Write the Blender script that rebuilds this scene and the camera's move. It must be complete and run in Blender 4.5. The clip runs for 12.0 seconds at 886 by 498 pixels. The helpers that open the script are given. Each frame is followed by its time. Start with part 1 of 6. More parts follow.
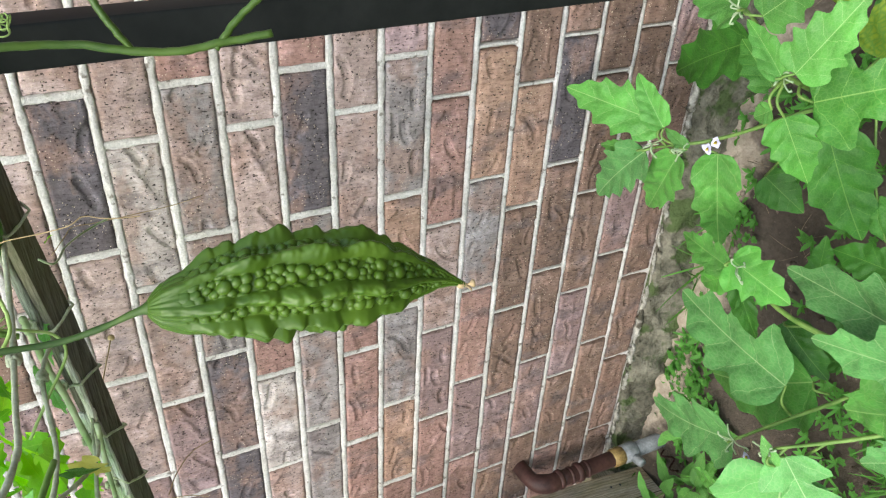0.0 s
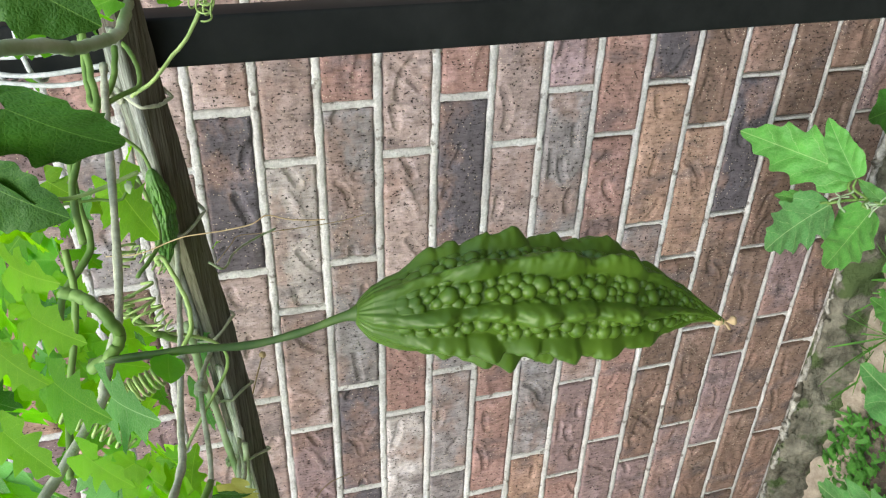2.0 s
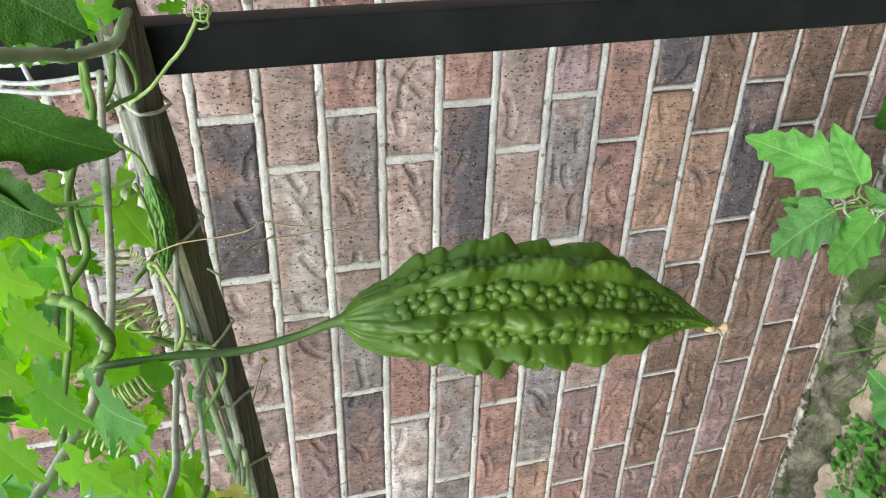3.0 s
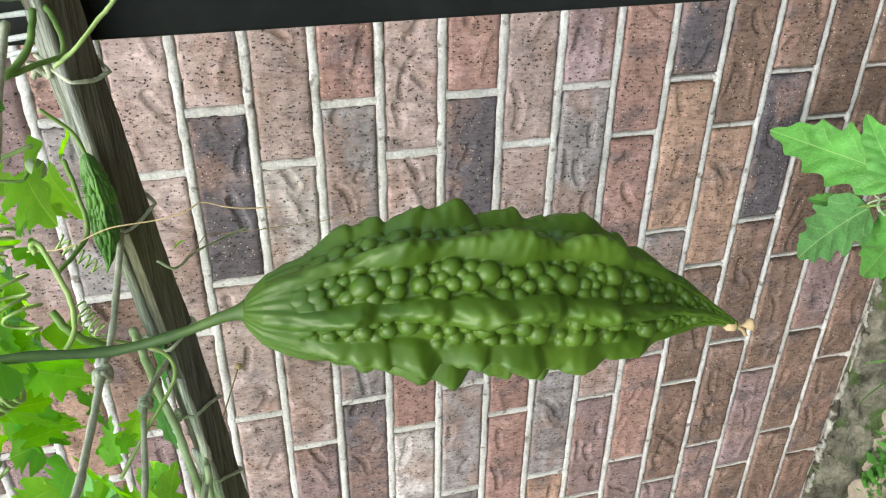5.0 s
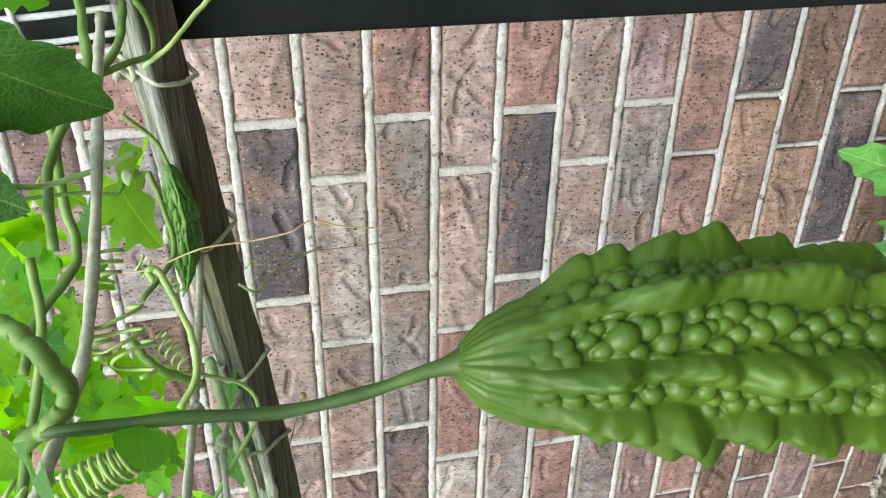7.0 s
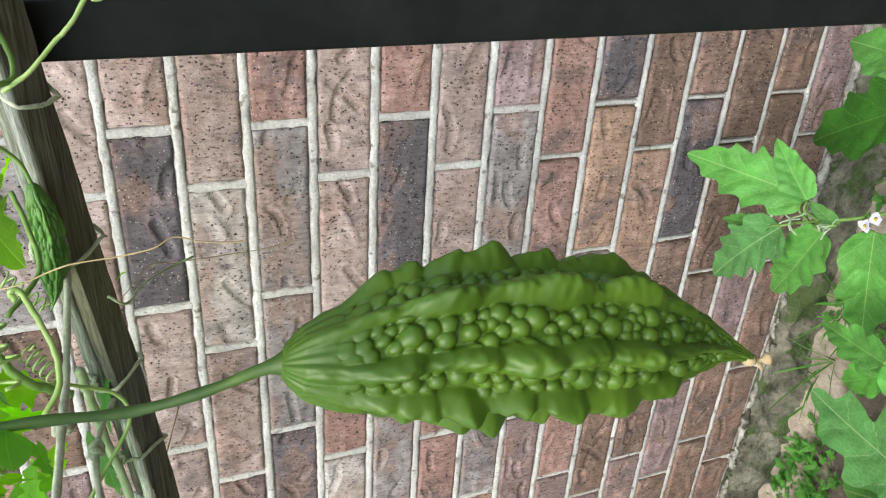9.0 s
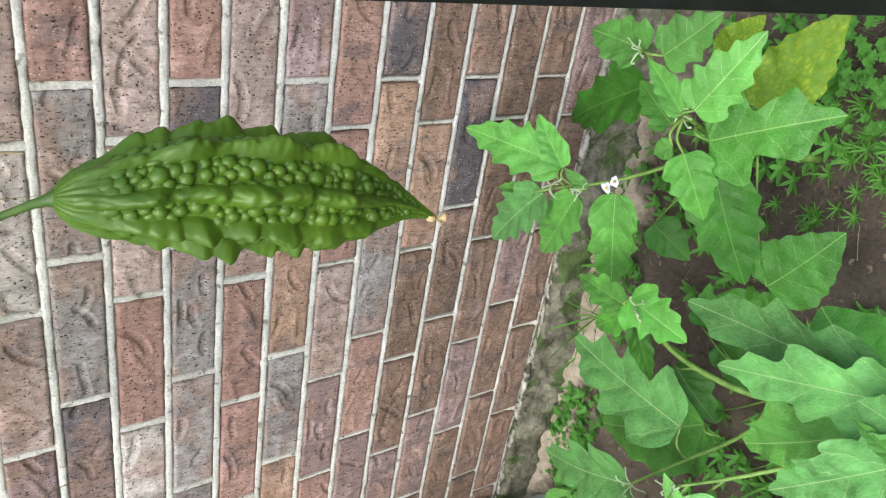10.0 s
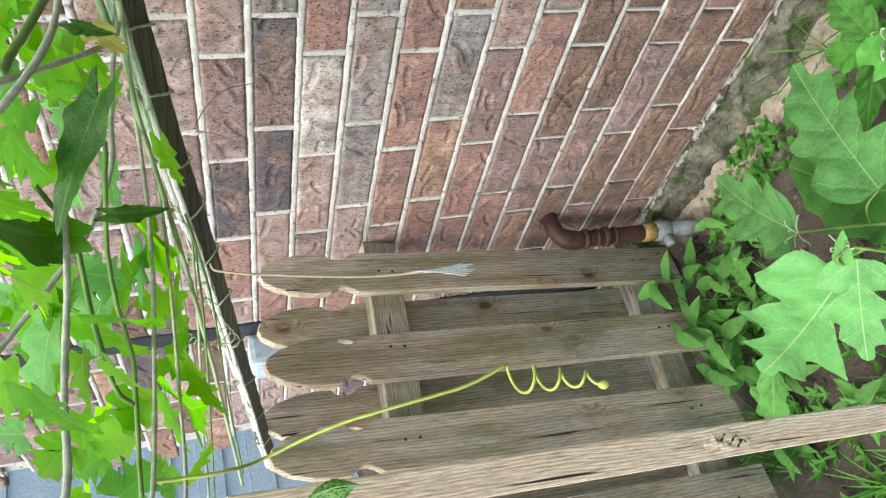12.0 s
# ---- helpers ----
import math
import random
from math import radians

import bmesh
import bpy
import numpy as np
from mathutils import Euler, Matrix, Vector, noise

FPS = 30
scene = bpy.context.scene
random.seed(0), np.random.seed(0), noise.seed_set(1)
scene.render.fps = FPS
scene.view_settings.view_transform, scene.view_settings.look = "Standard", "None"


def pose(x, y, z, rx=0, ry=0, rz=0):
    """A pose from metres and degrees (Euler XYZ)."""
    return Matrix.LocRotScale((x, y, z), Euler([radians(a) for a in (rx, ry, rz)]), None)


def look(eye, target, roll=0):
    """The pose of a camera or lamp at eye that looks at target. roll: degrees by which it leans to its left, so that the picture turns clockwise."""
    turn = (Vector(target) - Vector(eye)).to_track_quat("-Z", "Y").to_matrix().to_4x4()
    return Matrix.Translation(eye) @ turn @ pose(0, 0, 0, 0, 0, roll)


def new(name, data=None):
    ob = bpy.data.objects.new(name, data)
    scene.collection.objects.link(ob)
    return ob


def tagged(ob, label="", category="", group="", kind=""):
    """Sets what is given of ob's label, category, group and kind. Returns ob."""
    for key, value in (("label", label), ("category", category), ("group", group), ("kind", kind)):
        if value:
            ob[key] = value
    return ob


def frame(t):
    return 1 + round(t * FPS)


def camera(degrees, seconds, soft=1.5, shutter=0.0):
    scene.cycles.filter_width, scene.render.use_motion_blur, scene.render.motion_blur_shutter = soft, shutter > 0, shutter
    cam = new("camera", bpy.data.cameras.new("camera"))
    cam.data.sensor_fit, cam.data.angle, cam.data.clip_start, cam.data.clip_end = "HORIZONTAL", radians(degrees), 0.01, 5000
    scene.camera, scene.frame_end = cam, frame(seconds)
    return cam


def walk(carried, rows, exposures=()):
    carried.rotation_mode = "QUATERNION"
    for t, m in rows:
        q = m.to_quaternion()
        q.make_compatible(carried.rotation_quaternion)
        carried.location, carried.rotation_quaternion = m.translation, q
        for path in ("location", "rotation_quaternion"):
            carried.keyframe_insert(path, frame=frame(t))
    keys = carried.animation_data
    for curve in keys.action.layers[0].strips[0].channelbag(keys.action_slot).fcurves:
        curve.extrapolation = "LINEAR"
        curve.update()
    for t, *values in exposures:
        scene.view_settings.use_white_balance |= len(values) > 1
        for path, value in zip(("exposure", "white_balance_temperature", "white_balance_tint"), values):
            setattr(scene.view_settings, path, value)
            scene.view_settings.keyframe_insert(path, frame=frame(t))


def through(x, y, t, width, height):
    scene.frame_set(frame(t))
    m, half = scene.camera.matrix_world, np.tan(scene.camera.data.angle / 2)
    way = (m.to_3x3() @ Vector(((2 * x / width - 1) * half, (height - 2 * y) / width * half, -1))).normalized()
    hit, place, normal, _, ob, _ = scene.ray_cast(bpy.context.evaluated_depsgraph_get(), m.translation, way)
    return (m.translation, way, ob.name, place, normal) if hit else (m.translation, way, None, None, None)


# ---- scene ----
cam = camera(61.0, 12.0, soft=1.2)
PATH = [
    (0, (0.327, -0.842, 1.0), (-0.784, 0.627, 0.221), -103.2),
    (0.5, (0.29, -0.792, 1.004), (-0.798, 0.739, 0.316), -100.9),
    (1, (0.279, -0.779, 1.02), (-0.777, 0.808, 0.415), -99.0),
    (1.5, (0.289, -0.786, 1.02), (-0.741, 0.84, 0.478), -97.7),
    (2, (0.289, -0.795, 1.023), (-0.725, 0.851, 0.511), -97.1),
    (2.5, (0.29, -0.798, 1.02), (-0.716, 0.857, 0.52), -97.0),
    (4.5, (0.269, -0.776, 1.004), (-0.718, 0.901, 0.538), -96.9),
    (5, (0.257, -0.763, 0.988), (-0.728, 0.92, 0.544), -96.7),
    (5.5, (0.251, -0.744, 1.007), (-0.72, 0.949, 0.569), -96.3),
    (6, (0.239, -0.732, 1.016), (-0.714, 0.974, 0.593), -95.8),
    (6.5, (0.237, -0.721, 1.02), (-0.703, 0.997, 0.613), -95.5),
    (8.5, (0.264, -0.729, 1.021), (-0.679, 0.947, 0.472), -96.7),
    (9, (0.259, -0.748, 1.013), (-0.678, 0.883, 0.333), -97.3),
    (9.5, (0.258, -0.778, 1.009), (-0.686, 0.736, 0.105), -98.6),
    (10, (0.258, -0.821, 1.022), (-0.644, 0.576, -0.09), -99.8),
    (10.5, (0.28, -0.826, 1.026), (-0.647, 0.513, -0.135), -99.9),
    (11, (0.268, -0.789, 1.013), (-0.842, 0.465, -0.08), -99.6),
    (11.5, (0.264, -0.815, 1.021), (-1.068, 0.342, 0.079), -98.4),
    (12, (0.219, -0.804, 1.005), (-1.365, 0.262, 0.409), -96.4),
]
EXPOSURE, TINT = 1.17, 3.0
walk(cam, [(t, look(eye, target, roll)) for t, eye, target, roll in PATH], [(t, EXPOSURE + more, 6500, TINT) for t, more in ((0, 0.03), (2.5, -0.09), (6, 0.05), (9.5, -0.04), (10.5, 0.07), (11, 0.04), (11.5, 0.17), (12, 0.02))])

# ---------------------------------------------------------------- light
world = bpy.data.worlds.new("overcast_sky")
scene.world = world
world.use_nodes = True
wn = world.node_tree.nodes
sky = wn.new("ShaderNodeTexSky")
sky.sky_type = "NISHITA"
sky.sun_disc = False
sky.sun_elevation = radians(58)
sky.sun_rotation = radians(178)
sky.air_density, sky.dust_density, sky.ozone_density = 1.0, 3.0, 1.0
world.node_tree.links.new(sky.outputs[0], wn["Background"].inputs[0])
wn["Background"].inputs[1].default_value = 0.15
sun = new("sun", bpy.data.lights.new("sun", "SUN"))
sun.data.energy, sun.data.angle, sun.data.color = 1.5, radians(55), (1.0, 0.99, 0.95)
sun.matrix_world = look((0.35, -1.9, 3.85), (0, 0, 0))


# ---------------------------------------------------------------- materials
def material(name, rough=0.7, metal=0.0, spec=0.5):
    m = bpy.data.materials.new(name)
    m.use_nodes = True
    p = m.node_tree.nodes["Principled BSDF"]
    p.inputs["Roughness"].default_value = rough
    p.inputs["Metallic"].default_value = metal
    p.inputs["Specular IOR Level"].default_value = spec
    return m, m.node_tree.nodes, m.node_tree.links, p


def node(n, kind, **sets):
    k = n.new(kind)
    for key, value in sets.items():
        if key in k.inputs.keys():
            k.inputs[key].default_value = value
    return k


def ramp(n, stops):
    r = n.new("ShaderNodeValToRGB")
    while len(r.color_ramp.elements) < len(stops):
        r.color_ramp.elements.new(0.5)
    for e, (at, c) in zip(r.color_ramp.elements, stops):
        e.position = at
        e.color = (*c, 1) if len(c) == 3 else c
    return r


def noise_tex(n, l, scale, detail=5, rough=0.6, coords="Object", warp=0.0, stretch=(1, 1, 1)):
    tc = n.new("ShaderNodeTexCoord")
    mp = n.new("ShaderNodeMapping")
    mp.inputs["Scale"].default_value = stretch
    l.new(tc.outputs[coords], mp.inputs[0])
    t = node(n, "ShaderNodeTexNoise", Scale=scale, Detail=detail, Roughness=rough, Distortion=warp)
    l.new(mp.outputs[0], t.inputs["Vector"])
    return t


def mix(n, l, fac, a, b, blend="MIX"):
    k = n.new("ShaderNodeMix")
    k.data_type, k.blend_type = "RGBA", blend
    for socket, value in ((k.inputs[0], fac), (k.inputs[6], a), (k.inputs[7], b)):
        if isinstance(value, (int, float)):
            socket.default_value = value
        elif isinstance(value, tuple):
            socket.default_value = (*value, 1)
        else:
            l.new(value, socket)
    return k.outputs[2]


def bump(n, l, p, height, strength=0.5, distance=0.002, after=None):
    b = node(n, "ShaderNodeBump", Strength=strength, Distance=distance)
    l.new(height, b.inputs["Height"])
    if after is not None:
        l.new(after.outputs[0], b.inputs["Normal"])
    l.new(b.outputs[0], p.inputs["Normal"])
    return b


def brick_material():
    m, n, l, p = material("fired_clay", 0.88, 0, 0.25)
    info = n.new("ShaderNodeObjectInfo")
    tc = n.new("ShaderNodeTexCoord")
    off = n.new("ShaderNodeVectorMath")
    off.operation = "MULTIPLY_ADD"
    l.new(info.outputs["Random"], off.inputs[0])
    off.inputs[1].default_value = (17.0, 31.0, 23.0)
    l.new(tc.outputs["Object"], off.inputs[2])

    def tex(kind, scale, stretch=(1, 1, 1), **sets):
        mp = n.new("ShaderNodeMapping")
        mp.inputs["Scale"].default_value = stretch
        l.new(off.outputs[0], mp.inputs[0])
        t = node(n, kind, Scale=scale, **sets)
        l.new(mp.outputs[0], t.inputs["Vector"])
        return t

    patch = tex("ShaderNodeTexNoise", 13, (0.8, 1, 1.1), Detail=5, Roughness=0.62)
    alt = ramp(n, [(0.50, (0, 0, 0)), (0.60, (1, 1, 1))])
    l.new(patch.outputs[0], alt.inputs[0])
    c = mix(n, l, alt.outputs[0], info.outputs["Color"], mix(n, l, 0.6, info.outputs["Color"], (0.30, 0.185, 0.145)))
    grey = tex("ShaderNodeTexNoise", 19, (1.3, 1, 0.8), Detail=4, Roughness=0.6)
    gy = ramp(n, [(0.53, (0, 0, 0)), (0.66, (1, 1, 1))])
    l.new(grey.outputs[0], gy.inputs[0])
    c = mix(n, l, gy.outputs[0], c, mix(n, l, 0.62, c, (0.12, 0.098, 0.10)))
    streak = tex("ShaderNodeTexNoise", 300, (1.0, 1, 0.16), Detail=7, Roughness=0.75, Distortion=0.4)
    drag = tex("ShaderNodeTexNoise", 75, (0.8, 1, 0.9), Detail=9, Roughness=0.82)
    st = ramp(n, [(0.34, (0.36, 0.33, 0.32)), (0.51, (1, 1, 1)), (0.68, (1.5, 1.45, 1.4))])
    l.new(mix(n, l, 0.55, drag.outputs[0], streak.outputs[0]), st.inputs[0])
    c = mix(n, l, 0.85, c, st.outputs[0], "MULTIPLY")
    chalk = tex("ShaderNodeTexNoise", 11, (1.2, 1, 0.9), Detail=8, Roughness=0.78)
    ch = ramp(n, [(0.52, (0, 0, 0)), (0.66, (1, 1, 1))])
    l.new(chalk.outputs[0], ch.inputs[0])
    c = mix(n, l, ch.outputs[0], c, mix(n, l, 1.0, c, (1.55, 1.62, 1.72), "MULTIPLY"))
    jitter = tex("ShaderNodeTexNoise", 500, Detail=2)
    pit = tex("ShaderNodeTexVoronoi", 290, (1.0, 1, 0.6), Randomness=1.0)
    ragged = n.new("ShaderNodeVectorMath")
    ragged.operation = "MULTIPLY_ADD"
    ragged.inputs[1].default_value = (0.004, 0.004, 0.004)
    l.new(jitter.outputs["Color"], ragged.inputs[0])
    l.new(pit.inputs["Vector"].links[0].from_socket, ragged.inputs[2])
    l.new(ragged.outputs[0], pit.inputs["Vector"])
    pr = ramp(n, [(0.20, (1, 1, 1)), (0.29, (0, 0, 0))])
    l.new(pit.outputs["Distance"], pr.inputs[0])
    gate = tex("ShaderNodeTexNoise", 130, Detail=3, Roughness=0.7)
    gr = ramp(n, [(0.455, (0, 0, 0)), (0.515, (1, 1, 1))])
    l.new(gate.outputs[0], gr.inputs[0])
    pits = mix(n, l, 1.0, pr.outputs[0], gr.outputs[0], "MULTIPLY")
    c = mix(n, l, pits, c, (0.022, 0.017, 0.015))
    grit = tex("ShaderNodeTexVoronoi", 240)
    g2 = ramp(n, [(0.13, (1, 1, 1)), (0.20, (0, 0, 0))])
    l.new(grit.outputs["Distance"], g2.inputs[0])
    g3 = tex("ShaderNodeTexNoise", 41, Detail=2)
    g4 = ramp(n, [(0.47, (0, 0, 0)), (0.54, (1, 1, 1))])
    l.new(g3.outputs[0], g4.inputs[0])
    grits = mix(n, l, 1.0, g2.outputs[0], g4.outputs[0], "MULTIPLY")
    c = mix(n, l, grits, c, (0.60, 0.49, 0.37))
    l.new(c, p.inputs["Base Color"])
    h = mix(n, l, 0.35, streak.outputs[0], (0.5, 0.5, 0.5))
    b1 = bump(n, l, p, mix(n, l, 0.5, h, drag.outputs[0]), 1.0, 0.004)
    b2 = n.new("ShaderNodeBump")
    b2.invert = True
    b2.inputs["Strength"].default_value, b2.inputs["Distance"].default_value = 1.0, 0.002
    l.new(pits, b2.inputs["Height"])
    l.new(b1.outputs[0], b2.inputs["Normal"])
    l.new(b2.outputs[0], p.inputs["Normal"])
    return m


def speckled(name, dark, light, scale, rough=0.9, bump_scale=60, bump_mm=2.0, strength=0.7, spots=None, stretch=(1, 1, 1)):
    """A mottled rough surface: two noises, optional small spots."""
    m, n, l, p = material(name, rough, 0, 0.3)
    t = noise_tex(n, l, scale, 8, 0.65, stretch=stretch)
    r = ramp(n, [(0.32, dark), (0.68, light)])
    l.new(t.outputs[0], r.inputs[0])
    f = noise_tex(n, l, bump_scale, 6, 0.7, stretch=stretch)
    fr = ramp(n, [(0.3, (0.6, 0.6, 0.6)), (0.7, (1.25, 1.25, 1.25))])
    l.new(f.outputs[0], fr.inputs[0])
    c = mix(n, l, 0.7, r.outputs[0], fr.outputs[0], "MULTIPLY")
    if spots:
        s = noise_tex(n, l, spots[0], 3, 0.6)
        sr = ramp(n, [(spots[1], (0, 0, 0)), (spots[1] + 0.07, (1, 1, 1))])
        l.new(s.outputs[0], sr.inputs[0])
        c = mix(n, l, sr.outputs[0], c, spots[2])
    l.new(c, p.inputs["Base Color"])
    bump(n, l, p, f.outputs[0], strength, bump_mm / 1000)
    return m


def wood_material(name, dark, light, green=0.0, grain=(1, 1, 0.05), scale=60, grey=0.0, knots=0.6, ring=0.55):
    """Weathered softwood, its year rings drawn out along the piece."""
    m, n, l, p = material(name, 0.85, 0, 0.2)
    info = n.new("ShaderNodeObjectInfo")
    tc = n.new("ShaderNodeTexCoord")

    def vec(op, a, b, c=None):
        k = n.new("ShaderNodeVectorMath")
        k.operation = op
        for i, v in enumerate((a, b, c)):
            if isinstance(v, tuple):
                k.inputs[i].default_value = v
            elif v is not None:
                l.new(v, k.inputs[i])
        return k.outputs[0]

    def tone(source, stops):
        r = ramp(n, stops)
        l.new(source, r.inputs[0])
        return r.outputs[0]

    off = vec("MULTIPLY_ADD", info.outputs["Random"], (3.0, 5.0, 11.0), tc.outputs["Object"])
    long = vec("MULTIPLY", off, grain)
    spot = node(n, "ShaderNodeTexVoronoi", Scale=1.0)
    l.new(vec("MULTIPLY", off, (6.0, 10.0, 5.0)), spot.inputs["Vector"])
    knot = tone(spot.outputs["Distance"], [(0.05, (1, 1, 1)), (0.26, (0, 0, 0))])
    core = tone(spot.outputs["Distance"], [(0.05, (1, 1, 1)), (0.10, (0, 0, 0))])
    warp = node(n, "ShaderNodeTexNoise", Scale=9.0, Detail=3.0, Roughness=0.5)
    l.new(vec("MULTIPLY", off, (1, 1, 0.35)), warp.inputs["Vector"])
    bent = vec("ADD", vec("MULTIPLY_ADD", warp.outputs["Color"], (0.022, 0.022, 0.0), long), vec("MULTIPLY", knot, (0.012 * knots, 0.02 * knots, 0.0)))
    rings = node(n, "ShaderNodeTexWave", Scale=scale, Distortion=0.8, Detail=5.0)
    rings.wave_type, rings.wave_profile = "RINGS", "SAW"
    rings.rings_direction = "X" if grain[0] < 1 else ("Y" if grain[1] < 1 else "Z")
    rings.inputs["Detail Scale"].default_value = 2.0
    l.new(bent, rings.inputs["Vector"])
    broad = node(n, "ShaderNodeTexNoise", Scale=24, Detail=5, Roughness=0.6)
    l.new(long, broad.inputs["Vector"])
    fine = node(n, "ShaderNodeTexNoise", Scale=800, Detail=4, Roughness=0.7)
    l.new(long, fine.inputs["Vector"])
    c = tone(broad.outputs[0], [(0.32, dark), (0.66, light)])
    c = mix(n, l, ring, c, tone(rings.outputs[0], [(0.0, (1.2, 1.18, 1.15)), (0.55, (0.95, 0.93, 0.9)), (0.9, (0.48, 0.38, 0.30)), (1.0, (0.8, 0.75, 0.7))]), "MULTIPLY")
    c = mix(n, l, 0.75, c, tone(fine.outputs[0], [(0.36, (0.42, 0.39, 0.36)), (0.5, (1, 1, 1)), (0.64, (1.35, 1.35, 1.35))]), "MULTIPLY")
    patch = node(n, "ShaderNodeTexNoise", Scale=7, Detail=6, Roughness=0.65)
    l.new(vec("MULTIPLY", off, (1, 1.4, 0.5)), patch.inputs["Vector"])
    if green:
        c = mix(n, l, tone(patch.outputs[0], [(0.5, (0, 0, 0)), (0.72, (green, green, green))]), c, (0.15, 0.165, 0.06))
    hs = n.new("ShaderNodeHueSaturation")
    hs.inputs["Saturation"].default_value, hs.inputs["Value"].default_value = 0.3, 1.0
    l.new(c, hs.inputs["Color"])
    silver = node(n, "ShaderNodeTexNoise", Scale=12, Detail=6, Roughness=0.65)
    l.new(vec("MULTIPLY", off, (1, 1.5, 0.4)), silver.inputs["Vector"])
    c = mix(n, l, tone(silver.outputs[0], [(0.40, (0, 0, 0)), (0.62, (grey, grey, grey))]), c, hs.outputs[0])
    c = mix(n, l, 0.7 * knots, c, mix(n, l, knot, (1, 1, 1), (0.62, 0.48, 0.36)), "MULTIPLY")
    c = mix(n, l, 0.9 * knots, c, mix(n, l, core, (1, 1, 1), (0.28, 0.19, 0.13)), "MULTIPLY")
    check = node(n, "ShaderNodeTexNoise", Scale=150, Detail=2, Roughness=0.5)
    l.new(vec("MULTIPLY", long, (1, 1, 0.5)), check.inputs["Vector"])
    split = tone(check.outputs[0], [(0.29, (1, 1, 1)), (0.33, (0, 0, 0))])
    c = mix(n, l, split, c, (0.04, 0.03, 0.022))
    l.new(c, p.inputs["Base Color"])
    b1 = bump(n, l, p, rings.outputs[0], 0.35, 0.0012)
    b3 = bump(n, l, p, fine.outputs[0], 0.55, 0.0012, b1)
    bump(n, l, p, split, -0.8, 0.002, b3)
    return m


def leaf_material(name, colour, under, vein, gloss=0.5, through=0.35, n_veins=4.6, blotch=None):
    """A leaf with pale veins along its UV map, light shining through it."""
    m, n, l, p = material(name, gloss + 0.08, 0, 0.32)
    uv = n.new("ShaderNodeUVMap")
    sep = n.new("ShaderNodeSeparateXYZ")
    l.new(uv.outputs[0], sep.inputs[0])

    def math(op, a, b=0.0):
        k = n.new("ShaderNodeMath")
        k.operation = op
        for i, v in enumerate((a, b)):
            if isinstance(v, (int, float)):
                k.inputs[i].default_value = v
            else:
                l.new(v, k.inputs[i])
        return k.outputs[0]

    stray = node(n, "ShaderNodeTexNoise", Scale=7.0, Detail=3.0, Roughness=0.6)
    l.new(uv.outputs[0], stray.inputs["Vector"])
    u = math("ADD", sep.outputs[0], math("MULTIPLY", math("SUBTRACT", stray.outputs[0], 0.5), 0.09))
    v = math("ABSOLUTE", math("SUBTRACT", sep.outputs[1], 0.5))
    side = math("PINGPONG", math("MULTIPLY", math("SUBTRACT", u, math("MULTIPLY", v, 0.55)), n_veins), 0.5)
    vs = ramp(n, [(0.0, (0.7, 0.7, 0.7)), (0.020, (0, 0, 0))])
    l.new(side, vs.inputs[0])
    mid = ramp(n, [(0.003, (1, 1, 1)), (0.008, (0, 0, 0))])
    l.new(v, mid.inputs[0])
    veins = mix(n, l, 1.0, vs.outputs[0], mid.outputs[0], "LIGHTEN")
    web = node(n, "ShaderNodeTexVoronoi", Scale=26.0)
    web.feature = "DISTANCE_TO_EDGE"
    l.new(uv.outputs[0], web.inputs["Vector"])
    wr = ramp(n, [(0.0, (1, 1, 1)), (0.12, (0, 0, 0))])
    l.new(web.outputs[0], wr.inputs[0])
    t = noise_tex(n, l, 22, 5, 0.6)
    r = ramp(n, [(0.3, tuple(0.66 * x for x in colour)), (0.7, tuple(1.25 * x for x in colour))])
    l.new(t.outputs[0], r.inputs[0])
    info = n.new("ShaderNodeObjectInfo")
    hue = n.new("ShaderNodeHueSaturation")
    hue.inputs["Saturation"].default_value = 1.0
    l.new(math("ADD", math("MULTIPLY", info.outputs["Random"], 0.44), 0.74), hue.inputs["Value"])
    l.new(r.outputs[0], hue.inputs["Color"])
    c = mix(n, l, math("MULTIPLY", wr.outputs[0], 0.14), hue.outputs[0], vein)
    if blotch:
        bl = ramp(n, [(0.0, (1, 1, 1)), (0.30, (0.25, 0.25, 0.25)), (0.55, (0, 0, 0))])
        l.new(web.outputs[0], bl.inputs[0])
        web.inputs["Scale"].default_value = 15.0
        wave_in = n.new("ShaderNodeVectorMath")
        wave_in.operation = "MULTIPLY_ADD"
        wave_in.inputs[1].default_value = (0.09, 0.09, 0.0)
        blur = node(n, "ShaderNodeTexNoise", Scale=9.0, Detail=3.0)
        l.new(uv.outputs[0], blur.inputs["Vector"])
        l.new(blur.outputs["Color"], wave_in.inputs[0])
        l.new(uv.outputs[0], wave_in.inputs[2])
        l.new(wave_in.outputs[0], web.inputs["Vector"])
        c = mix(n, l, math("MULTIPLY", bl.outputs[0], 0.75), hue.outputs[0], blotch)
    c = mix(n, l, math("MULTIPLY", veins, 0.62), c, vein)
    l.new(c, p.inputs["Base Color"])
    b1 = bump(n, l, p, veins, -0.7, 0.002)
    b2 = bump(n, l, p, web.outputs[0], 0.22, 0.002, b1)
    b3 = bump(n, l, p, t.outputs[0], 0.6, 0.006, b2)
    quilt = noise_tex(n, l, 130, 3, 0.6)
    bump(n, l, p, quilt.outputs[0], 0.4, 0.0018, b3)
    tr = n.new("ShaderNodeBsdfTranslucent")
    l.new(mix(n, l, 1.0, c, under, "MULTIPLY"), tr.inputs["Color"])
    ms = n.new("ShaderNodeMixShader")
    ms.inputs[0].default_value = through
    l.new(p.outputs[0], ms.inputs[1])
    l.new(tr.outputs[0], ms.inputs[2])
    l.new(ms.outputs[0], n["Material Output"].inputs["Surface"])
    return m


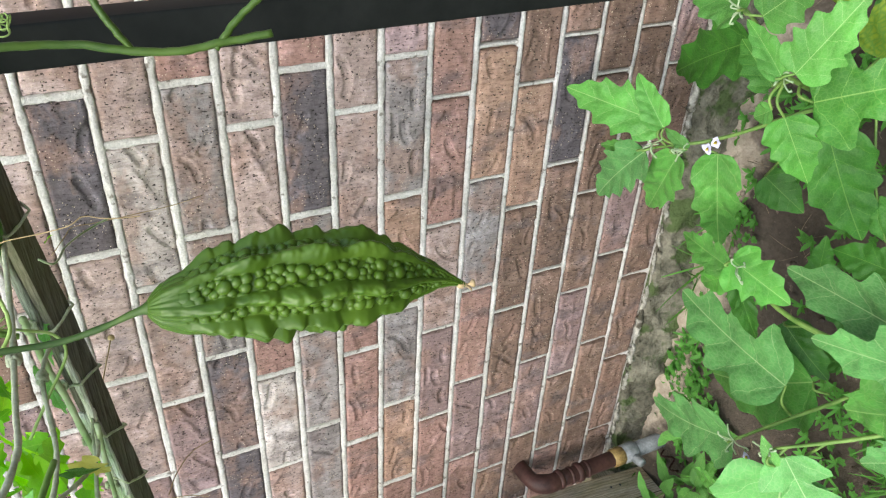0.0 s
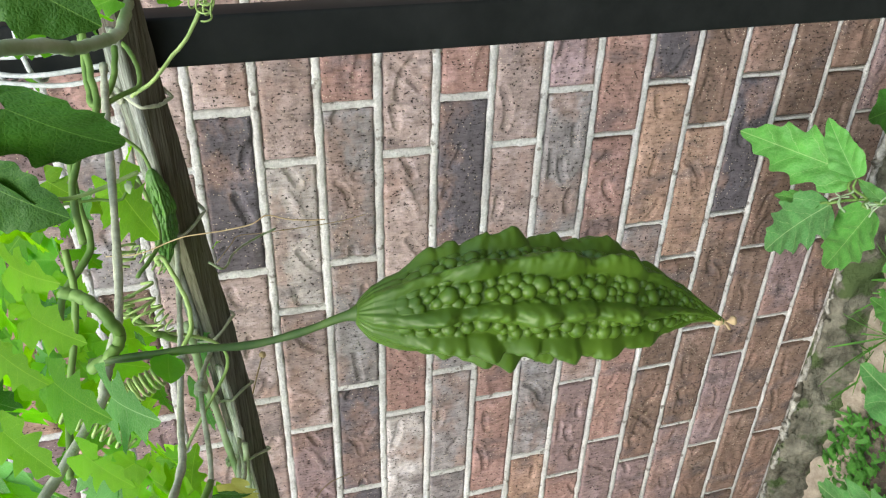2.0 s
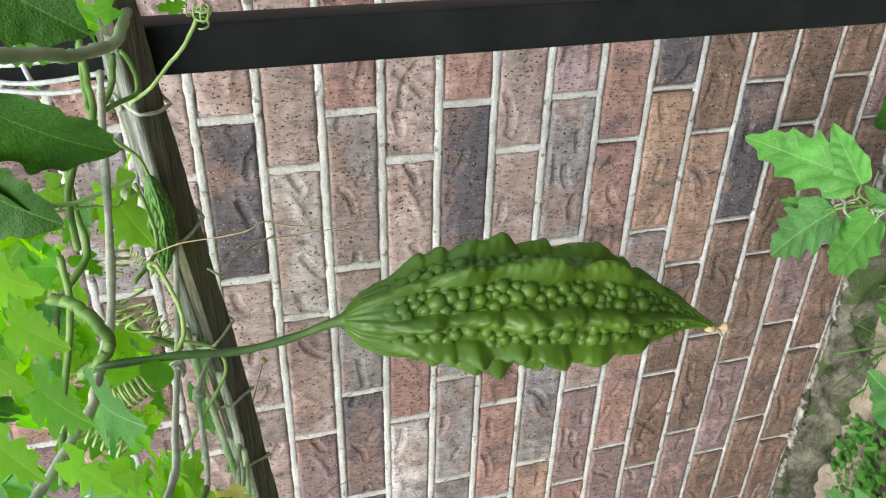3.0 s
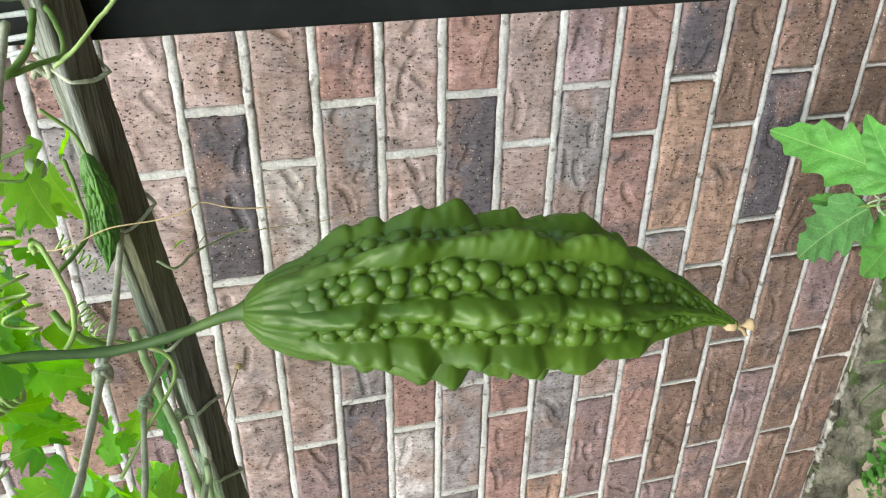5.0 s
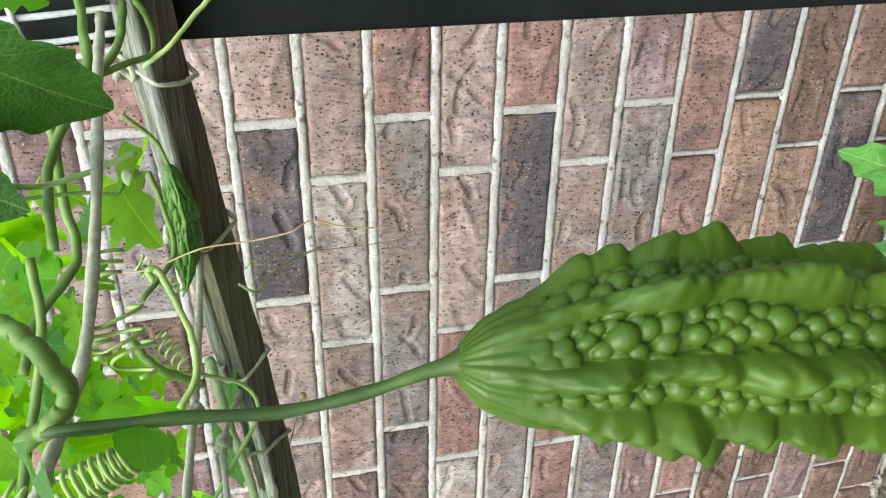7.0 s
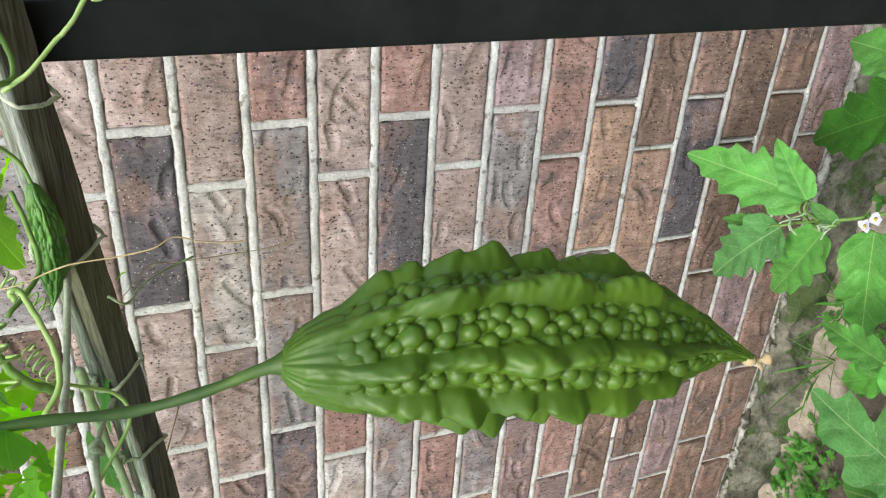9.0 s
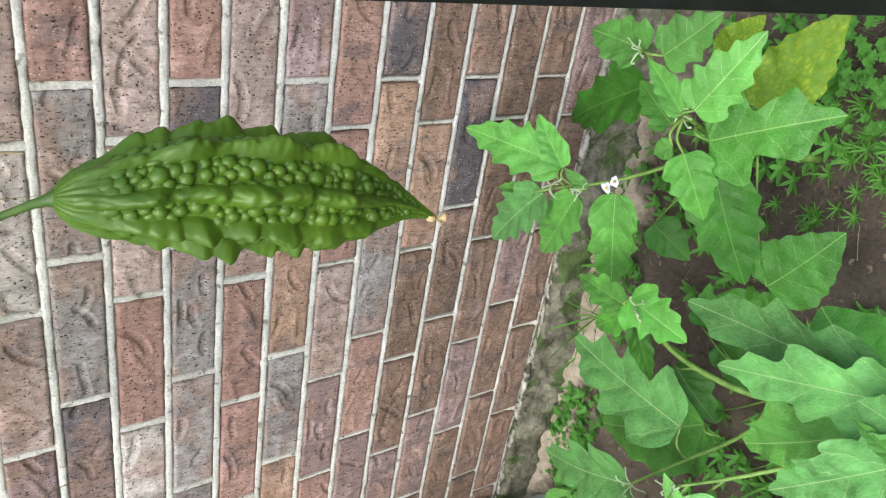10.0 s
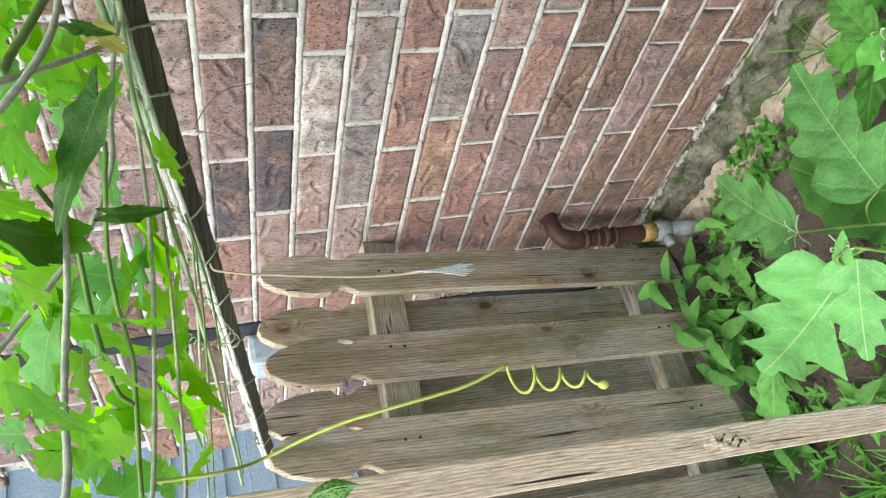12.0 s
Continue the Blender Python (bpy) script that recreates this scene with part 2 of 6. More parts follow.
def plant_material(name, dark, light, rough=0.5, scale=60, sheen=0.4, sss=0.0):
    m, n, l, p = material(name, rough, 0, sheen)
    t = noise_tex(n, l, scale, 5, 0.6)
    r = ramp(n, [(0.3, dark), (0.7, light)])
    l.new(t.outputs[0], r.inputs[0])
    l.new(r.outputs[0], p.inputs["Base Color"])
    if sss:
        p.inputs["Subsurface Weight"].default_value = sss
        p.inputs["Subsurface Scale"].default_value = 0.004
        p.inputs["Subsurface Radius"].default_value = (0.5, 1.0, 0.2)
    bump(n, l, p, t.outputs[0], 0.25, 0.0006)
    return m


CLAY = brick_material()
MORTAR = speckled("lime_mortar", (0.46, 0.43, 0.40), (0.76, 0.73, 0.695), 19, 0.92, 300, 2.5, 1.0, (60, 0.60, (0.24, 0.21, 0.185)))
CONCRETE = speckled("old_concrete", (0.062, 0.056, 0.038), (0.33, 0.305, 0.235), 26, 0.93, 110, 9.0, 1.0, (17, 0.52, (0.085, 0.120, 0.042)))
LEDGE = speckled("stained_mortar", (0.12, 0.105, 0.08), (0.66, 0.63, 0.56), 55, 0.93, 260, 4.0, 1.0, (30, 0.56, (0.07, 0.062, 0.045)))
SOIL = speckled("garden_soil", (0.056, 0.043, 0.033), (0.150, 0.118, 0.092), 5, 0.95, 130, 6.0, 1.0, (70, 0.64, (0.22, 0.17, 0.13)))


def sand_strip(m):
    """Pale sand washed out along the footing, with a ragged edge."""
    n, l = m.node_tree.nodes, m.node_tree.links
    p = n["Principled BSDF"]
    was = p.inputs["Base Color"].links[0].from_socket
    tc = n.new("ShaderNodeTexCoord")
    sep = n.new("ShaderNodeSeparateXYZ")
    l.new(tc.outputs["Object"], sep.inputs[0])
    t = noise_tex(n, l, 9, 6, 0.65)
    k = n.new("ShaderNodeMath")
    k.operation = "MULTIPLY_ADD"
    k.inputs[1].default_value = 0.22
    l.new(t.outputs[0], k.inputs[0])
    l.new(sep.outputs[1], k.inputs[2])
    r = ramp(n, [(0.015, (0, 0, 0)), (0.05, (1, 1, 1)), (0.17, (1, 1, 1)), (0.2, (0, 0, 0))])
    l.new(k.outputs[0], r.inputs[0])
    t2 = noise_tex(n, l, 40, 6, 0.7)
    r2 = ramp(n, [(0.35, (0.30, 0.24, 0.185)), (0.65, (0.52, 0.435, 0.35))])
    l.new(t2.outputs[0], r2.inputs[0])
    end = ramp(n, [(0.0, (0, 0, 0)), (0.05, (1, 1, 1))])
    k3 = n.new("ShaderNodeMath")
    k3.operation = "ADD"
    k3.inputs[1].default_value = 0.97
    l.new(sep.outputs[0], k3.inputs[0])
    k3.use_clamp = False
    l.new(k3.outputs[0], end.inputs[0])
    end.color_ramp.elements.new(0.999).color = (0, 0, 0, 1)
    end.color_ramp.elements.new(0.97).color = (1, 1, 1, 1)
    l.new(mix(n, l, mix(n, l, 1.0, r.outputs[0], end.outputs[0], "MULTIPLY"), was, r2.outputs[0]), p.inputs["Base Color"])


sand_strip(SOIL)
# Picket colour raised to make up for weak light on the leaning fence.
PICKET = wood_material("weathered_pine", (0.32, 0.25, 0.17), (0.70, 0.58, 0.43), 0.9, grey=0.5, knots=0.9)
STAKE = wood_material("raw_pine", (0.76, 0.58, 0.43), (0.92, 0.77, 0.62), 0.0, scale=95, grey=0.1, knots=0.2)
# Brown batten, darkened further for its shaded underside.
GREYWOOD = wood_material("brown_batten", (0.060, 0.052, 0.042), (0.17, 0.155, 0.125), 0.3, (0.05, 1, 1), 90, 0.6, 0.2)
# One silvered wood twice: darker where leaves shade it, paler where lit.
SPLIT_SHADED = wood_material("silvered_wood_shaded", (0.15, 0.170, 0.125), (0.37, 0.40, 0.32), 0.3, (0.05, 1, 1), 110, 0.8, 0.15)
SPLIT_LIT = wood_material("silvered_wood_lit", (0.38, 0.38, 0.34), (0.78, 0.77, 0.72), 0.15, (0.05, 1, 1), 110, 0.8, 0.15)
BLACKSTEEL, bn, bl_, bp = material("black_powder_coat", 0.5, 0.0, 0.10)
tt = noise_tex(bn, bl_, 35, 6, 0.7)
rr = ramp(bn, [(0.35, (0.0085, 0.0098, 0.0090)), (0.72, (0.0165, 0.0180, 0.0168))])
bl_.new(tt.outputs[0], rr.inputs[0])
bl_.new(rr.outputs[0], bp.inputs["Base Color"])
bump(bn, bl_, bp, tt.outputs[0], 0.12, 0.0008)
IRON = speckled("rusty_iron", (0.03, 0.013, 0.011), (0.085, 0.038, 0.032), 30, 0.5, 160, 0.8, 0.5)
GALV = speckled("grey_fitting", (0.16, 0.165, 0.17), (0.34, 0.35, 0.36), 40, 0.45, 200, 0.4, 0.3)
BRASS = speckled("dull_brass", (0.20, 0.12, 0.04), (0.42, 0.29, 0.11), 50, 0.45, 200, 0.4, 0.3)
EGG_L = leaf_material("eggplant_leaf_light", (0.086, 0.268, 0.044), (0.9, 1.0, 0.4), (0.36, 0.50, 0.20), 0.42, 0.12)
EGG_M = leaf_material("eggplant_leaf_mid", (0.068, 0.240, 0.031), (0.9, 1.0, 0.4), (0.26, 0.42, 0.12), 0.42, 0.14)
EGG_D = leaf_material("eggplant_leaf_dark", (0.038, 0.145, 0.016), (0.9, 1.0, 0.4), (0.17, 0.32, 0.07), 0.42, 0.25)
EGG_S = leaf_material("eggplant_leaf_silvery", (0.100, 0.285, 0.074), (0.9, 1.0, 0.5), (0.40, 0.52, 0.26), 0.45, 0.10)
EGG_Y = leaf_material("eggplant_leaf_yellowing", (0.36, 0.47, 0.035), (1.0, 1.0, 0.3), (0.10, 0.24, 0.04), 0.5, 0.25, blotch=(0.09, 0.24, 0.03))
VINE_LEAF = leaf_material("vine_leaf", (0.105, 0.33, 0.012), (1.7, 1.8, 0.30), (0.26, 0.44, 0.08), 0.5, 0.6, 5.0)
STEM = plant_material("green_stem", (0.075, 0.155, 0.025), (0.20, 0.32, 0.075), 0.55)
PALESTEM = plant_material("pale_stem", (0.21, 0.29, 0.13), (0.44, 0.51, 0.33), 0.6)
TENDRIL = plant_material("tendril", (0.22, 0.36, 0.08), (0.42, 0.55, 0.20), 0.5)
TWINE = speckled("bleached_twine", (0.31, 0.33, 0.22), (0.58, 0.60, 0.46), 60, 0.9, 300, 1.0, 0.8)
FRUIT = plant_material("bitter_melon_skin", (0.036, 0.080, 0.005), (0.080, 0.148, 0.013), 0.38, 45, 0.34, 0.06)
STALK = plant_material("olive_stalk", (0.028, 0.068, 0.006), (0.07, 0.125, 0.016), 0.5, 120)
FELT = plant_material("felted_shoot", (0.20, 0.30, 0.15), (0.38, 0.46, 0.29), 0.8)
YOUNG = plant_material("young_melon_skin", (0.035, 0.105, 0.014), (0.10, 0.23, 0.036), 0.45, 150)
WEED = leaf_material("weed_leaf", (0.10, 0.31, 0.045), (0.9, 1.0, 0.4), (0.25, 0.45, 0.12), 0.5, 0.3)
WEED_LIGHT = leaf_material("leafy_weed_leaf", (0.13, 0.34, 0.07), (0.9, 1.0, 0.4), (0.30, 0.48, 0.16), 0.45, 0.3)
DRY = plant_material("dry_plant", (0.30, 0.21, 0.10), (0.55, 0.42, 0.24), 0.8)
TWIG = plant_material("dry_twig", (0.13, 0.095, 0.06), (0.34, 0.26, 0.17), 0.85)
PETAL = plant_material("lilac_petal", (0.46, 0.44, 0.66), (0.64, 0.62, 0.80), 0.6)
PALEBLUE = speckled("pale_blue_plastic", (0.42, 0.52, 0.58), (0.52, 0.61, 0.66), 4, 0.5, 60, 0.3, 0.2)
DARKTRIM = speckled("dark_trim", (0.02, 0.022, 0.026), (0.045, 0.048, 0.055), 20, 0.5, 90, 0.4, 0.2)


# ---------------------------------------------------------------- mesh helpers
def thing(name, label, category, at=(0, 0, 0), group="", kind=""):
    ob = new(name)
    ob.location = at
    ob.empty_display_size = 0.02
    return tagged(ob, label, category, group, kind)


def mesh_of(name, bm, mat, smooth=True):
    me = bpy.data.meshes.new(name)
    bm.to_mesh(me)
    bm.free()
    me.materials.append(mat)
    if smooth:
        me.polygons.foreach_set("use_smooth", [True] * len(me.polygons))
    return me


def part(name, bm, mat, parent=None, label="", smooth=True, m=None):
    """One mesh object from a bmesh in world places, under parent."""
    ob = new(name, mesh_of(name, bm, mat, smooth) if isinstance(bm, bmesh.types.BMesh) else bm)
    if m is not None:
        ob.matrix_basis = m
    if parent is not None:
        ob.parent = parent
        ob.matrix_parent_inverse = parent.matrix_basis.inverted()
    if label:
        ob["label"] = label
    return ob


def box(bm, lo, hi, bevel=0.0, m=None):
    r = bmesh.ops.create_cube(bm, size=1)
    vs = r["verts"]
    lo, hi = Vector(lo), Vector(hi)
    for v in vs:
        v.co = Vector(((lo[i] + hi[i]) / 2 + v.co[i] * (hi[i] - lo[i])) for i in range(3))
    if bevel:
        es = list({e for v in vs for e in v.link_edges})
        out = bmesh.ops.bevel(bm, geom=es, offset=bevel, segments=2, profile=0.6, affect="EDGES")
        vs = list({v for f in out["faces"] for v in f.verts} | {v for v in vs if v.is_valid})
    if m is not None:
        bmesh.ops.transform(bm, matrix=m, verts=[v for v in vs if v.is_valid])
    return bm


def spline(points, n):
    """n points along a smooth curve through the given ones."""
    p = [Vector(q) for q in points]
    if len(p) == 2:
        return [p[0].lerp(p[1], i / (n - 1)) for i in range(n)]
    p = [2 * p[0] - p[1], *p, 2 * p[-1] - p[-2]]
    out = []
    for i in range(n):
        f = i / (n - 1) * (len(p) - 3)
        k = min(int(f), len(p) - 4)
        t = f - k
        a, b, c, d = p[k : k + 4]
        out.append(0.5 * (2 * b + (c - a) * t + (2 * a - 5 * b + 4 * c - d) * t * t + (3 * b - a - 3 * c + d) * t ** 3))
    return out


def tube(bm, path, radius, sides=8, wobble=0.0, seed=0):
    """A tube along path; radius is a number or a function of 0..1."""
    path = [Vector(p) for p in path]
    rnd = random.Random(seed)
    ref = Vector((0.31, 0.53, 0.79))
    rings = []
    for i, c in enumerate(path):
        d = (path[min(i + 1, len(path) - 1)] - path[max(i - 1, 0)]).normalized()
        side = d.cross(ref)
        side.normalize()
        ref = side.cross(d)
        r = radius(i / (len(path) - 1)) if callable(radius) else radius
        r *= 1 + wobble * (rnd.random() - 0.5)
        rings.append([bm.verts.new(c + r * (math.cos(a) * side + math.sin(a) * ref)) for a in [2 * math.pi * k / sides for k in range(sides)]])
    for a, b in zip(rings, rings[1:]):
        for k in range(sides):
            bm.faces.new((a[k], a[(k + 1) % sides], b[(k + 1) % sides], b[k]))
    bm.faces.new(rings[0][::-1])
    bm.faces.new(rings[-1])
    return bm


def grid_mesh(bm, nu, nv, place, uv=None):
    rows = [[bm.verts.new(place(i / nu, j / nv)) for j in range(nv + 1)] for i in range(nu + 1)]
    layer = bm.loops.layers.uv.verify()
    for i in range(nu):
        for j in range(nv):
            f = bm.faces.new((rows[i][j], rows[i + 1][j], rows[i + 1][j + 1], rows[i][j + 1]))
            for loop, (a, b) in zip(f.loops, ((i, j), (i + 1, j), (i + 1, j + 1), (i, j + 1))):
                loop[layer].uv = (a / nu, b / nv)
    return rows


def frame_from(base, tip, up):
    """Axes with x from base to tip and z as near to up as may be."""
    x = (Vector(tip) - Vector(base)).normalized()
    y = Vector(up).cross(x).normalized()
    z = x.cross(y)
    return Matrix(((x.x, y.x, z.x, base[0]), (x.y, y.y, z.y, base[1]), (x.z, y.z, z.z, base[2]), (0, 0, 0, 1)))


def half_outline(rnd, teeth, depth, heel, full, n=48):
    """One margin of a leaf from base to apex: lobes pointing forward, rounded sinuses between."""
    marks, at = [0.02], 0.0
    for i in range(teeth):
        at = 0.10 + 0.76 * (i + 0.9) / max(1, teeth) + rnd.uniform(-0.25, 0.25) * 0.5 / teeth
        marks.append(min(0.9, at))
    marks.append(1.04)
    deep = [min(0.85, 1.55 * depth * rnd.uniform(0.7, 1.2)) for _ in marks]
    ripple = [rnd.uniform(0, 6.28) for _ in range(3)]
    out = [(0.0, 0.0)]
    for i in range(1, n):
        u = i / n
        env = math.sin(math.pi * u ** full) ** 0.80
        k = max(q for q in range(len(marks) - 1) if marks[q] <= max(u, 0.02))
        p = (max(u, 0.02) - marks[k]) / (marks[k + 1] - marks[k])
        peak = 0.62
        f = p / peak if p < peak else (1 - p) / (1 - peak)
        f = max(0.0, f)
        lobe = 0.35 * f * f * (3 - 2 * f) + 0.65 * f ** 1.35
        cut = deep[k] if p < peak else deep[k + 1]
        if k == 0 and p < peak:
            cut, lobe = 0.0, 1.0
        if k == len(marks) - 2 and p > peak:
            cut = 0.0
        w = env * (1 - cut * (1 - lobe) * (1.0 - 0.3 * u))
        w += 0.016 * env * (math.sin(31 * u + ripple[0]) + 0.6 * math.sin(57 * u + ripple[1]))
        back = heel * math.exp(-((u - 0.05) / 0.07) ** 2)
        out.append((u + 0.10 * cut * (lobe - 0.4) * env - back, w))
    out.append((1.0, 0.0))
    return out


def leaf_mesh(length, width, seed, teeth=3, depth=0.25, droop=0.12, cup=0.15, wave=0.022, nv=18, n=44, palm=0.12, pucker=1.0):
    """A leaf with lobed margins: base at the origin, tip along +x, face towards +z."""
    rnd = random.Random(seed)
    full = rnd.uniform(0.56, 0.66)
    sides = [half_outline(rnd, teeth, depth, 0.28 * palm, full, n) for _ in range(2)]
    n += 1
    skew = rnd.uniform(-0.07, 0.07)
    waves = [rnd.uniform(0, 6.28) for _ in range(4)]
    aspect = 0.5 * width / length
    rib, most = [], 0.0
    for i in range(n):
        x = sum(side[i][0] - 0.75 * aspect * side[i][1] for side in sides) / 2
        most = max(most, min(x, 0.97))
        rib.append(most if 0 < i < n - 1 else float(i > 0))
    half = nv // 2
    bm = bmesh.new()
    layer = bm.loops.layers.uv.verify()

    def place(i, j):
        q = (j - half) / half
        o = sides[0 if q < 0 else 1][i]
        u, v = rib[i] + (o[0] - rib[i]) * abs(q), o[1] * q
        x, y = u * length, v * 0.5 * width + skew * length * u * (1 - u)
        z = -droop * length * u * abs(u) + cup * abs(y) - 0.25 * cup * y * y / (width * 0.5)
        edge = abs(v)
        z += wave * length * (math.sin(9 * u + waves[0] + 2 * v) * edge + 0.7 * math.sin(19 * u + waves[1] - 3 * v) * edge * edge + 0.35 * math.sin(31 * u + waves[2] + 5 * v) * edge * edge)
        z += 0.013 * pucker * length * abs(math.sin(14.45 * (u - 0.275 * edge))) * min(1, 3 * edge)
        z += pucker * (0.0022 * noise.noise((x * 75 + seed, y * 75, 1.0)) + 0.0016 * noise.noise((x * 170, y * 170 + seed, 2.0))) * min(1, 5 * edge) * min(1.0, length / 0.12)
        return Vector((x, y, z)), (u, 0.5 + 0.5 * v)

    rows = [[place(i, j) for j in range(2 * half + 1)] for i in range(n)]
    vs = [[bm.verts.new(c) for c, _ in row] for row in rows]
    for i in range(n - 1):
        for j in range(2 * half):
            f = bm.faces.new((vs[i][j], vs[i + 1][j], vs[i + 1][j + 1], vs[i][j + 1]))
            for loop, (a, b) in zip(f.loops, ((i, j), (i + 1, j), (i + 1, j + 1), (i, j + 1))):
                loop[layer].uv = rows[a][b][1]
    bmesh.ops.remove_doubles(bm, verts=bm.verts, dist=1e-5)
    return bm


def add_leaf(parent, base, tip, width, mat, seed, up=(0, 0, 1), name="leaf", petiole=None, stem_mat=None, radius=0.0016, **kw):
    length = (Vector(tip) - Vector(base)).length
    bm = leaf_mesh(length, width, seed, **kw)
    ob = part(name, bm, mat, parent, m=None)
    m = frame_from(base, tip, up)
    ob.matrix_basis = m
    if petiole is not None:
        mid = Vector(petiole).lerp(Vector(base), 0.55) + Vector((0, 0, 0.012))
        part("petiole", tube(bmesh.new(), spline([petiole, mid, base], 9), lambda f: radius * (1.15 - 0.3 * f), 6), stem_mat or STEM, parent)
    return ob


# ---------------------------------------------------------------- setting: ground, wall, foundation
def ground():
    bm = bmesh.new()

    def axis(lo, hi, step):
        near = list(np.arange(lo, hi + step / 2, step))
        return [-60, -20, -7, -3.5] + [v for v in near] + [3.5, 7, 20, 60]

    xs, ys = axis(-1.6, 0.9, 0.02), axis(-1.3, 0.08, 0.02)
    rows = []
    for x in xs:
        row = []
        for y in ys:
            inner = -1.6 <= x <= 0.9 and -1.3 <= y <= 0.08
            h = 0.012 * noise.noise((x * 4, y * 4, 0)) + 0.006 * noise.noise((x * 17, y * 17, 3)) + 0.004 * noise.noise((x * 45, y * 45, 5))
            bank = 0.045 * max(0, 1 + y / 0.16) if y > -0.16 else 0
            row.append(bm.verts.new((x, y, (h if inner else 0) + bank)))
        rows.append(row)
    for a, b in zip(rows, rows[1:]):
        for j in range(len(ys) - 1):
            bm.faces.new((a[j], b[j], b[j + 1], a[j + 1]))
    return tagged(part("ground", bm, SOIL), "bare brown garden soil with crumbs and twigs", "ground", kind="structure")


ground()
LEN, RISE, TOP = 0.203, 0.0677, 1.06
X_LEFT, X_RIGHT = -1.75, 0.62


def wall_mass():
    bm = bmesh.new()
    box(bm, (X_LEFT, 0.0125, 0.10), (X_RIGHT, 0.22, 2.9))
    return tagged(part("wall_north", bm, MORTAR, smooth=False), "brick house wall with pale recessed mortar joints", "wall", kind="structure")


wall = wall_mass()


def foundation():
    bm = bmesh.new()

    def place(u, v):
        x = -1.9 + u * 2.7
        prof = [(0.03, 0.115), (-0.012, 0.112), (-0.022, 0.06), (-0.034, 0.0), (-0.05, -0.06)]
        k = v * 4
        i = min(int(k), 3)
        y, z = [prof[i][q] + (prof[i + 1][q] - prof[i][q]) * (k - i) for q in (0, 1)]
        w = 0.012 * noise.noise((x * 9, z * 20, 1)) + 0.009 * noise.noise((x * 32, z * 40, 2)) + 0.006 * noise.noise((x * 80, z * 90, 3)) - 0.012 * max(0.0, 0.12 - abs(noise.noise((x * 7, z * 11, 9)))) / 0.12
        return Vector((x, y + (w if v > 0.1 else 0), z + (0.006 * noise.noise((x * 14, 0, 7)) if v > 0.1 else 0)))

    grid_mesh(bm, 420, 26, place)
    return tagged(part("foundation", bm, CONCRETE), "rough mossy concrete footing under the bricks", "foundation", kind="structure")


footing = foundation()


def mortar_ledge():
    """Squeezed-out mortar in broken lumps between bricks and footing."""
    r6 = random.Random(41)
    x = 0.55
    while x > -1.7:
        ln = r6.uniform(0.03, 0.16)
        size = r6.uniform(0.0028, 0.0066)
        path = [Vector((x - ln * q / 18, -0.004 - 0.006 * r6.random(), 0.1165 + 0.004 * noise.noise((x * 20 + q * 0.6, 2, 1)))) for q in range(19)]
        part("mortar_lump", tube(bmesh.new(), path, lambda f, size=size: size * (0.25 + 0.75 * math.sin(math.pi * f) ** 0.5), 8, 0.9, int(x * 999)), LEDGE, footing)
        x -= ln + r6.uniform(-0.01, 0.04)


mortar_ledge()


# ---------------------------------------------------------------- trellis: steel post, wooden rail, strings
def steel_post():
    t = thing("trellis_post", "black powder-coated square steel trellis post", "post", (0.192, -0.388, 0))
    bm = bmesh.new()
    box(bm, (-0.0125, -0.0125, -0.05), (0.0125, 0.0125, 1.42), 0.0018)
    part("tube", bm, BLACKSTEEL, t, m=pose(0.2005, -0.388, 0, 0, -0.9, 0))
    return t


steel_post()


def cord():
    t = thing("white_cord", "white cord tied round the steel post above the rail", "cord", (0.17, -0.41, 1.08))
    for i, (x, y) in enumerate(((0.171, -0.404), (0.177, -0.406), (0.186, -0.405))):
        path = [(x, y, 1.072), (x - 0.003, y - 0.002, 1.10 + 0.01 * i), (x + 0.002, y, 1.15), (x - 0.002, y - 0.001, 1.21)]
        part("strand", tube(bmesh.new(), spline(path, 24), 0.0012, 8, 0.2, i), CORD, t)
    loop = [(0.186 + 0.02 * math.cos(a), -0.389 + 0.02 * math.sin(a), 1.10 + 0.0022 * a) for a in [0.35 * q for q in range(40)]]
    part("wrap", tube(bmesh.new(), loop, 0.0012, 7, 0.2, 9), CORD, t)
    return t


CORD = speckled("white_cotton_cord", (0.55, 0.56, 0.55), (0.78, 0.79, 0.78), 80, 0.85, 400, 0.8, 0.7)
cord()


def rail_axis(x):
    return Vector((x, -0.412 + 0.07 * (0.18 - x), 1.0625 - 0.098 * (0.18 - x)))


